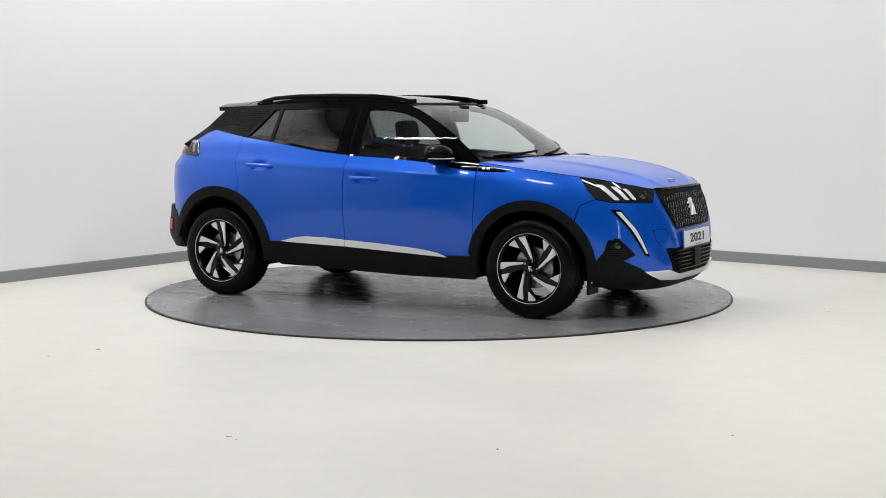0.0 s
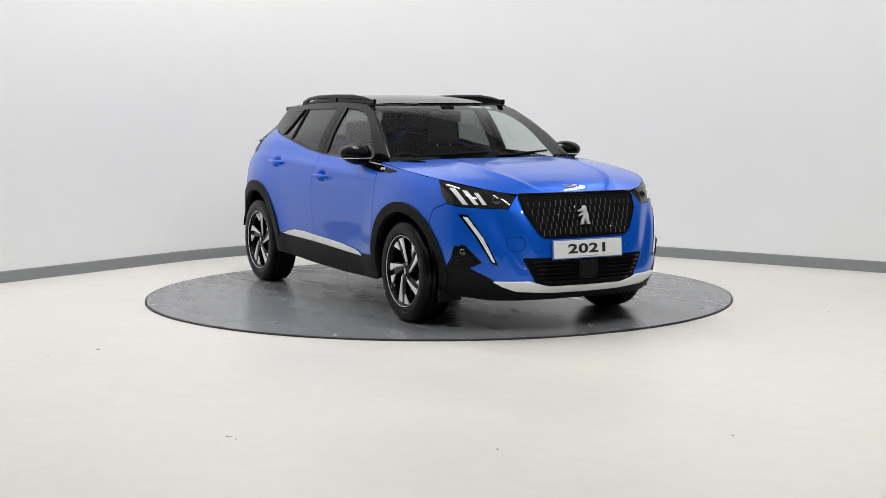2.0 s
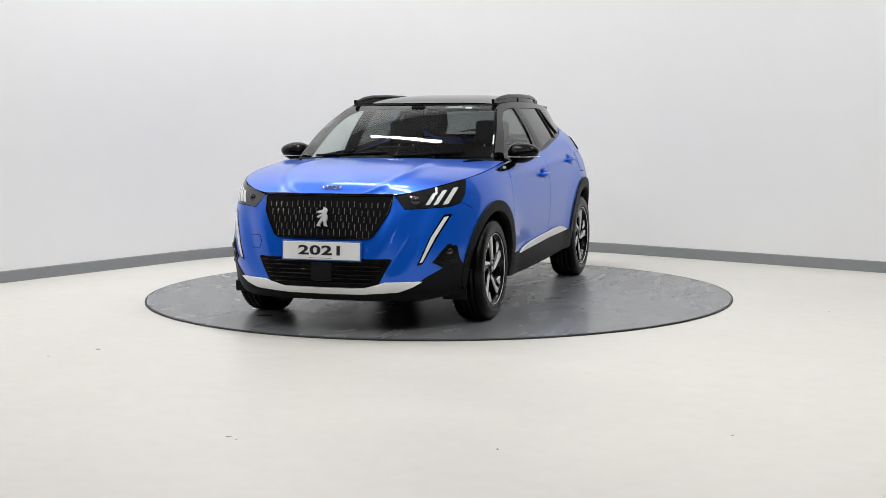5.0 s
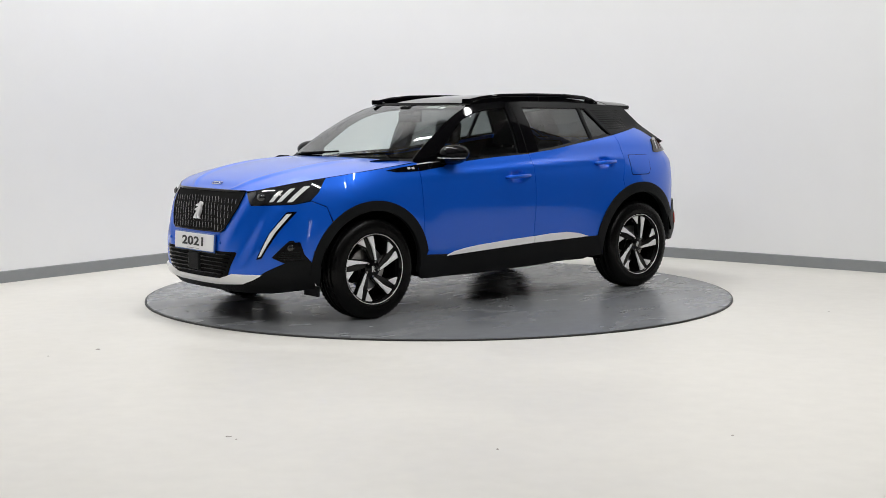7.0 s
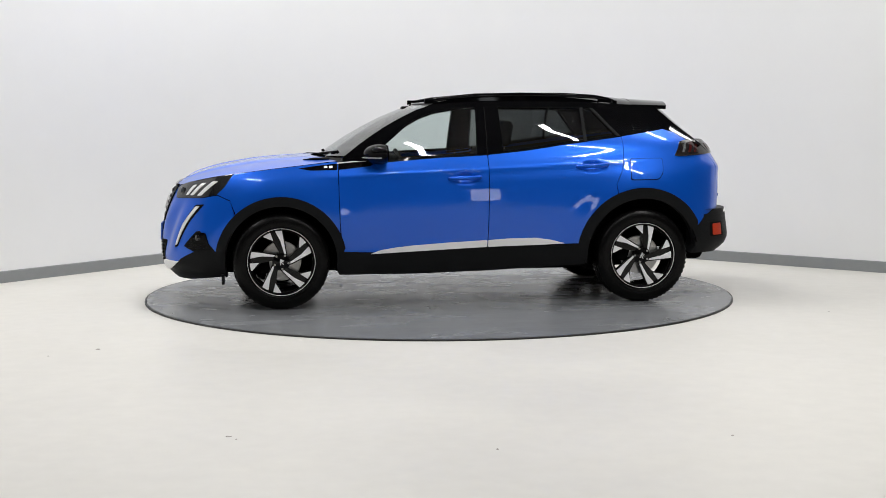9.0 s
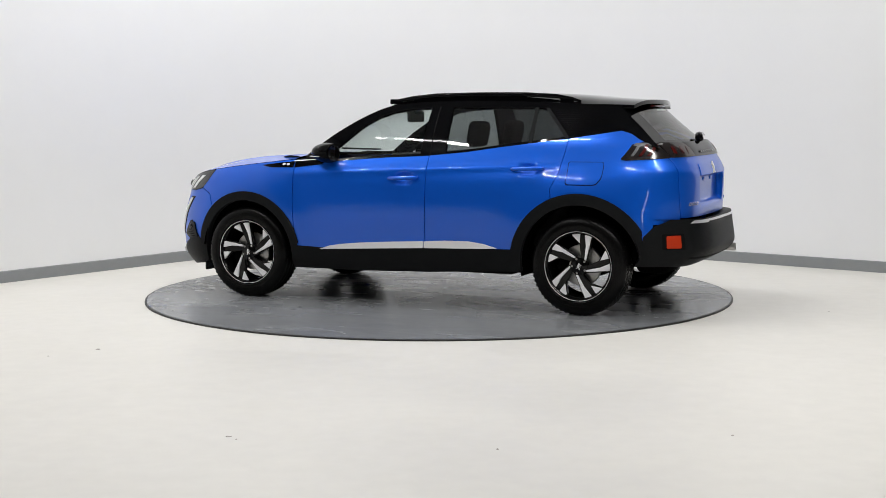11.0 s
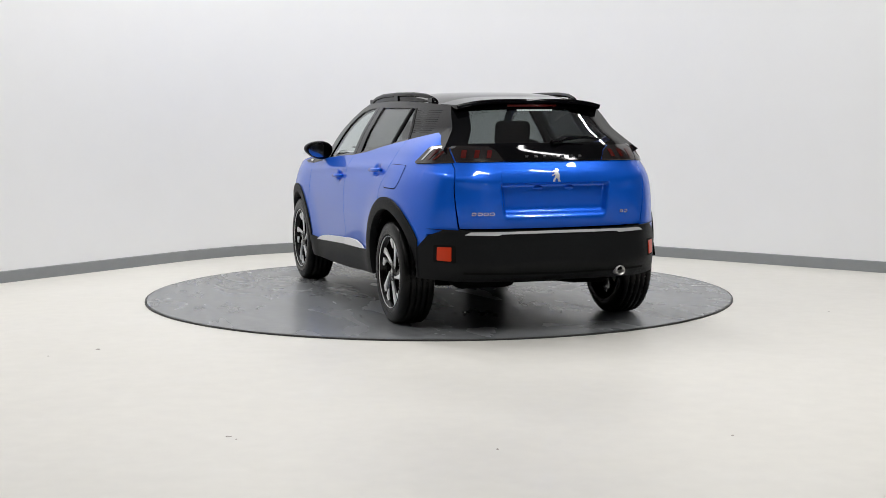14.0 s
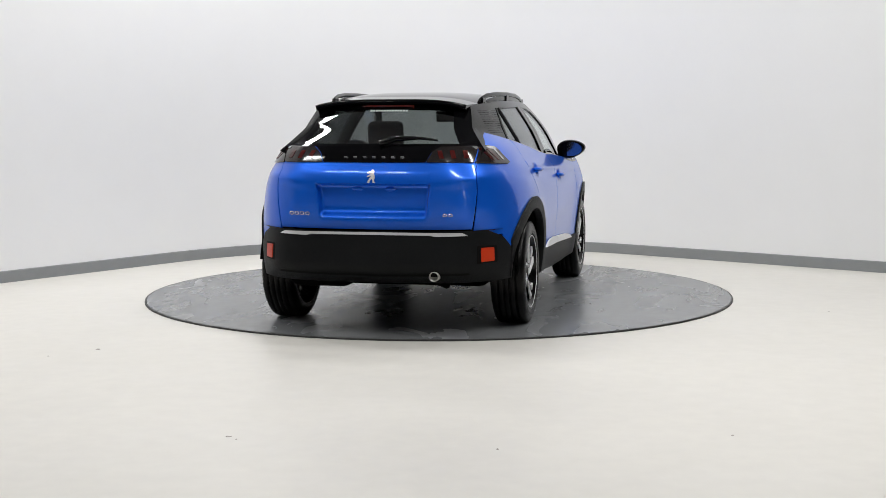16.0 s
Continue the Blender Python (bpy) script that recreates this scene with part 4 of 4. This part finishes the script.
# front wipers
for y0, y1 in ((-0.60, -0.02), (0.05, 0.55)):
    tube("wiper", [(lambda p: (p.x + 0.004, p.y, p.z + 0.004))(screen_fn(0.005 + 0.012 * k, 0.5 + (y0 + (y1 - y0) * k / 4) / 1.5)) for k in range(5)], 0.008, SEAM, windscreen, "black windscreen wiper", n=6)
for sd in (1, -1):
    tube("cowl_corner", [(1.13, sd * 0.60, 1.044), (1.05, sd * 0.65, 1.052), (0.95, sd * 0.69, 1.048)], [0.004, 0.010, 0.010], SEAM, bonnet, n=6)

# tail
tailgate = panel("tailgate", sym(R((0, 1.166), (0.625, 1.166), (0.622, 1.03), (0.612, 0.664), (0, 0.660)), QR), tail_form, PAINT, car, "blue tailgate with an empty plate recess", res=0.016, corner=0)
strip = panel("tailgate_strip", sym(R((0, 1.02), (0.36, 1.02), (0.36, 0.943), (0, 0.943)), QR), lower, PAINT, tailgate, off=0.006, depth=0.03, corner=0, res=0.03)
bar = panel("light_panel", sym(R((0, 1.166), (0.40, 1.164), (0.355, 1.13), (0.325, 1.072), (0, 1.070)), QR), lower, PIANO, tailgate, "gloss black panel between the tail lights", off=0.010, depth=0.02, corner=0, res=0.04)
for k in range(7):
    y = (3 - k) * 0.060
    p = lower(qf(y, 1.102, True), 1.102)
    part("badge_bar", box_bm(p.x - 0.022, p.x - 0.008, y - 0.011, y + 0.011, 1.095, 1.109, 0.002, 1), CHROME, bar)
panel("emblem", emblem_poly(QR, 0.985, 0.078), lower, SATIN, strip, "chrome emblem", off=0.014, depth=0.008, corner=0.003, res=0.03)
def badge_loop(y, z, wide, high, parent):
    """A thin chrome loop standing in for a raised character on the tail."""
    pts = []
    for k in range(15):
        a = 2 * math.pi * k / 14
        c, d = math.cos(a), math.sin(a)
        zz = z + math.copysign(abs(d) ** 0.6, d) * high / 2
        p = lower(qf(y + math.copysign(abs(c) ** 0.6, c) * wide / 2, zz, True), zz)
        pts.append((p.x - 0.004, p.y, p.z))
    tube("badge_loop", pts, 0.0032, CHROME, parent, n=6)


for k in range(4):
    badge_loop(0.533 - k * 0.037, 0.754, 0.024, 0.017, tailgate)
for k in range(2):
    badge_loop(-0.455 - k * 0.034, 0.752, 0.020, 0.016, tailgate)
for y in (0.105, -0.105):
    lamp = part("plate_lamp", lathe_bm([(0.0, 0.006), (0.022, 0.004), (0.028, -0.004)], 16), PAINT, tailgate, smooth=True)
    q = tail_form(qf(y, 0.905, True), 0.905)
    lamp.matrix_basis = pose(q.x - 0.002, q.y, 0.908, 0, 0, 90) @ Matrix.Diagonal((1.3, 1, 0.6, 1))


def bumper_form(q, z):
    p = lower(q, z)
    k = min(max((abs(p.x) - 1.79) / 0.20, 0), 1)
    k = k * k * (3 - 2 * k)
    top = 1 - max(0, (z - 0.60) / 0.09) ** 2 * 0.25
    under = 1 - max(0, (0.46 - z) / 0.13) ** 2 * 1.9
    return Vector((p.x - 0.074 * k * top * under * (1 - (min(abs(p.y), 0.86) / 0.86) ** 3), p.y * (1 + 0.006 * k), z))


rb = panel("rear_bumper", sym(R((0, 0.653), (0.35, 0.655), (0.77, 0.660)) + S((-1.88, 0.655), (-1.80, 0.615), (-1.735, 0.545), (-1.725, 0.45), (-1.715, 0.40), (-1.68, 0.345)) + R((0.72, 0.345), (0.5, 0.335), (0, 0.330)), QR), bumper_form, CLAD, car, "black textured plastic rear bumper", res=0.03, off=0.006, depth=0.13, corner=0)
panel("bumper_strip", sym(R((0, 0.648), (0.56, 0.646), (0.592, 0.628), (0.40, 0.624), (0.38, 0.632), (0, 0.632)), QR), bumper_form, SATIN, rb, "satin silver bumper strip", off=0.012, depth=0.02, corner=0, res=0.03)
# flat dark strip, the shade of the bumper's lower crease put in as colour
panel("crease_shade", sym(R((0, 0.395), (0.60, 0.405), (0.60, 0.392), (0, 0.380)), QR), bumper_form, SEAM, rb, off=0.0075, depth=0, corner=0, res=0.03)
for sd in (1, -1):
    # flat dark patch painting the shade of the recess round the reflector
    panel("pocket_shade", R((0.738, 0.562), (0.640, 0.564), (0.640, 0.456), (0.738, 0.458)), bumper_form, SEAM, rb, off=0.0075, depth=0, corner=0.01, res=0.03, side=sd)
    panel("rear_reflector", R((0.722, 0.550), (0.660, 0.552), (0.662, 0.466), (0.723, 0.468)), bumper_form, REFLECT, rb, "orange-red rear reflector", off=0.012, depth=0.008, corner=0.006, res=0.03, side=sd)
exh = part("exhaust_tip", lathe_bm([(0.030, 0.10), (0.030, -0.05), (0.0, -0.05), (0.0, 0.05), (0.026, 0.05), (0.026, 0.10), (0.030, 0.10)], 24), STEEL, car, "round steel exhaust tip", True)
exh.matrix_basis = pose(-2.002, -0.407, 0.384, 0, 0, 90)
tube("exhaust_pipe", [(-1.99, -0.407, 0.375), (-1.80, -0.42, 0.30), (-1.55, -0.35, 0.27), (-1.0, -0.1, 0.25), (0.6, 0.0, 0.24)], 0.026, DARK, car)
part("silencer", box_bm(-1.86, -1.62, 0.20, 0.60, 0.275, 0.40, 0.05, 3), DARK, car, "", True)

# underside
part("underbody", box_bm(-1.40, 1.98, -0.60, 0.60, 0.235, 0.46, 0.06, 3), DARK, car)
part("engine_bay", box_bm(0.88, 1.90, -0.56, 0.56, 0.40, 0.84, 0.05, 2), DARK, car)
part("boot_floor", box_bm(-1.80, -0.88, -0.58, 0.58, 0.37, 0.86, 0.05, 2), DARK, car)
part("floor_pan", box_bm(-0.82, 0.86, -0.80, 0.80, 0.25, 0.40, 0.03, 2), DARK, car)
for sd in (1, -1):
    part("air_deflector", box_bm(1.70, 1.72, sd * 0.74 - 0.09, sd * 0.74 + 0.07, 0.18, 0.25, 0.004), CLAD, car)
for hx in (HUB, -HUB):
    tube("axle", [(hx, -0.68, 0.33), (hx, 0.68, 0.33)], 0.04, DARK, car)


# wheels
def polar(pts):
    return [(r * math.cos(radians(a)), r * math.sin(radians(a))) for r, a in pts]


RIM = 0.237


def spoke(a, pts):
    return polar([(r * RIM, a - d) for r, d in pts])


def make_wheel():
    prof = [(0.222, 0.094), (0.231, 0.103), (0.236, 0.107), (0.240, 0.103), (0.238, 0.094), (0.226, 0.080), (0.214, 0.02), (0.206, -0.09), (0.210, -0.10), (0.204, -0.095), (0.206, 0.0), (0.212, 0.070), (0.222, 0.094)]
    bm = lathe_bm(prof, 72)
    for k in range(5):
        a = 90 + 72 * k
        prism_bm(spoke(a, [(0.18, -60), (0.30, -41), (0.62, -17), (0.955, -9), (0.965, 0), (0.965, 10), (0.965, 20), (0.94, 31), (0.78, 25), (0.60, 15), (0.28, 6), (0.18, 12)]), 0.046, 0.078, 0.005, bm)
    cap = lathe_bm([(0.0, 0.088), (0.030, 0.088), (0.036, 0.084), (0.060, 0.080), (0.066, 0.05), (0.0, 0.05)], 30)
    me = bpy.data.meshes.new("cap")
    cap.to_mesh(me)
    cap.free()
    bm.from_mesh(me)
    bpy.data.meshes.remove(me)
    for e in bm.edges:
        if len(e.link_faces) == 2 and e.calc_face_angle(0) > 0.6:
            e.smooth = False
    w = part("wheel", bm, ALLOY_BLACK, car, "gloss black and machined silver alloy wheel", True)
    # tyre with ribs and shoulder blocks
    prof = [(0.238, 0.096), (0.243, 0.107), (0.250, 0.1115), (0.254, 0.1105), (0.264, 0.1135), (0.290, 0.112), (0.312, 0.106), (0.328, 0.098), (0.337, 0.088), (0.3395, 0.072)]
    tread = [(0.340, 0.062), (0.331, 0.060), (0.331, 0.054), (0.341, 0.052), (0.342, 0.024), (0.332, 0.022), (0.332, 0.014), (0.342, 0.012)]
    prof = prof + tread
    prof = prof + [(r, -y) for r, y in prof[::-1]]
    bm = lathe_bm(prof, 120)
    for v in bm.verts:
        r = math.hypot(v.co.x, v.co.z)
        k = round(math.degrees(math.atan2(v.co.z, v.co.x)) / 3)
        if k % 2 and abs(v.co.y) > 0.045 and r > 0.318:
            f = (r - 0.008) / r
            v.co.x, v.co.z = v.co.x * f, v.co.z * f
    part("tyre", bm, RUBBER, w, "black low-worn road tyre", True)
    for k in range(5):
        a = 90 + 72 * k
        bl = prism_bm(spoke(a, [(0.26, -25), (0.27, -37), (0.62, -13.5), (0.955, -7.5), (0.965, -0.5), (0.96, 5.5), (0.62, -4)]), 0.076, 0.088, 0.002)
        part("spoke_face", bl, MACHINED, w, "machined silver spoke face")
        sh = prism_bm(spoke(a, [(0.66, 14), (0.955, 14), (0.962, 20), (0.945, 28), (0.90, 28.5)]), 0.076, 0.087, 0.002)
        part("spoke_face", sh, MACHINED, w, "machined silver spoke face")
    part("rim_edge", lathe_bm([(0.2335, 0.1056), (0.2360, 0.1080), (0.2367, 0.1070), (0.2335, 0.1046), (0.2335, 0.1056)], 72), MACHINED, w, "thin machined silver rim edge", True)
    em = prism_bm([(x, z) for x, z in emblem_poly(0, 0, 0.042, 1.0)], 0.086, 0.0905)
    part("emblem", em, SATIN, w)
    for k in range(5):
        bx, bz = polar([(0.05, 54 + 72 * k)])[0]
        nut = lathe_bm([(0.0, 0.084), (0.007, 0.084), (0.009, 0.080), (0.009, 0.07), (0.0, 0.07)], 8)
        bmesh.ops.translate(nut, verts=nut.verts[:], vec=(bx, 0, bz))
        part("wheel_bolt", nut, STEEL, w)
    disc = lathe_bm([(0.055, 0.022), (0.138, 0.022), (0.142, 0.018), (0.142, 0.0), (0.055, 0.0), (0.055, 0.022)], 48)
    part("brake_disc", disc, STEEL, w)
    part("brake_caliper", box_bm(0.085, 0.155, 0.0, 0.042, -0.075, 0.075, 0.012), DARK, w)
    return w


wheel = make_wheel()
TRACK = 0.770
wheel.matrix_basis = pose(HUB, TRACK, HUB_Z) @ Matrix.Rotation(radians(6), 4, "Y")
SPIN = {(1, -1): 18, (-1, 1): -16, (-1, -1): -2}
for (fx, sd), sp in SPIN.items():
    m = pose(fx * HUB, sd * TRACK, HUB_Z) @ (Matrix.Rotation(math.pi, 4, "Z") if sd < 0 else Matrix.Identity(4)) @ Matrix.Rotation(radians(sp), 4, "Y")
    copy_thing(wheel, m)


# cabin
def seat(x, y, wide, high=1.27):
    bm = box_bm(x - 0.24, x + 0.30, y - wide / 2, y + wide / 2, 0.44, 0.60, 0.05, 3)
    back = box_bm(-0.06, 0.06, -wide / 2, wide / 2, 0.0, high - 0.67, 0.05, 3)
    bmesh.ops.transform(back, matrix=pose(x - 0.20, y, 0.53, 0, -16, 0), verts=back.verts[:])
    me = bpy.data.meshes.new("back")
    back.to_mesh(me)
    back.free()
    bm.from_mesh(me)
    bpy.data.meshes.remove(me)
    s = part("seat", bm, CABIN, car, "black cloth car seat", True)
    return s


def headrest(x, y, z, s, w=0.26):
    hr = box_bm(-0.045, 0.045, -w / 2, w / 2, -0.09, 0.10, 0.04, 3)
    bmesh.ops.transform(hr, matrix=pose(x, y, z, 0, -10, 0), verts=hr.verts[:])
    part("headrest", hr, CABIN, s, "", True)
    for dy in (-0.06, 0.06):
        tube("headrest_post", [(x + 0.01, y + dy, z - 0.16), (x, y + dy, z - 0.07)], 0.006, STEEL, s, n=6)


for y in (0.36, -0.36):
    s = seat(0.02, y, 0.50)
    headrest(-0.37, y, 1.215, s, 0.27)
s = seat(-0.82, 0.0, 1.28)
for y in (0.42, 0.0, -0.42):
    headrest(-1.17, y, 1.05, s, 0.25)
dash_bm = box_bm(0.38, 0.98, -0.68, 0.68, 0.60, 1.015, 0.07, 3)
part("dashboard", dash_bm, CABIN, car, "", True)
part("instrument_hood", box_bm(0.36, 0.62, -0.55, -0.18, 0.98, 1.055, 0.03, 3), CABIN, car, "", True)
ring = bmesh.new()
for k in range(32):
    a = 2 * math.pi * k / 32
    for j in range(8):
        b = 2 * math.pi * j / 8
        ring.verts.new(((0.165 + 0.016 * math.cos(b)) * math.cos(a), (0.165 + 0.016 * math.cos(b)) * math.sin(a), 0.016 * math.sin(b)))
ring.verts.ensure_lookup_table()
for k in range(32):
    for j in range(8):
        ring.faces.new([ring.verts[(k + dk) % 32 * 8 + (j + dj) % 8] for dk, dj in ((0, 0), (1, 0), (1, 1), (0, 1))])
sw = part("steering_wheel", ring, CABIN, car, "", True)
sw.matrix_basis = pose(0.30, -0.36, 0.93, 0, -65, 0)
part("steering_hub", box_bm(-0.07, 0.07, -0.15, 0.15, -0.02, 0.02, 0.015), CABIN, sw, "", True)
rv = box_bm(-0.014, 0.014, -0.135, 0.135, -0.042, 0.042, 0.013, 3)
bmesh.ops.transform(rv, matrix=pose(0.30, 0, 1.345), verts=rv.verts[:])
part("rear_view_mirror", rv, SEAM, windscreen, "", True)
part("sensor_housing", box_bm(0.27, 0.36, -0.055, 0.055, 1.365, 1.425, 0.012), SEAM, windscreen)
stick = sheet("screen_sticker", lambda u, v: screen_fn(0.86 + 0.055 * u, 0.80 + 0.04 * v) + Vector((-0.004, 0, -0.004)), 2, 3, PAPER, windscreen, "small paper sticker")
sheet("screen_sticker", lambda u, v: screen_fn(0.87 + 0.06 * u, 0.68 + 0.10 * v) + Vector((-0.004, 0, -0.004)), 2, 3, mat("pale_film", (0.30, 0.36, 0.34), rough=0.4), windscreen, "pale film strip")


# ---- what moves ----
START, SPEED, OFF = -85.84 + 15.8445 * 3.55, 15.8445, (-0.0801, -0.0673)


def motions():
    steps = [i * 0.5 for i in range(int(CLIP * 2) + 1)]
    walk(car, [(t, pose(0, 0, 0, 0, 0, START - SPEED * t) @ pose(OFF[0], OFF[1], 0)) for t in steps])
    walk(deck, [(t, pose(0, 0, 0, 0, 0, START - SPEED * t)) for t in steps])


motions()
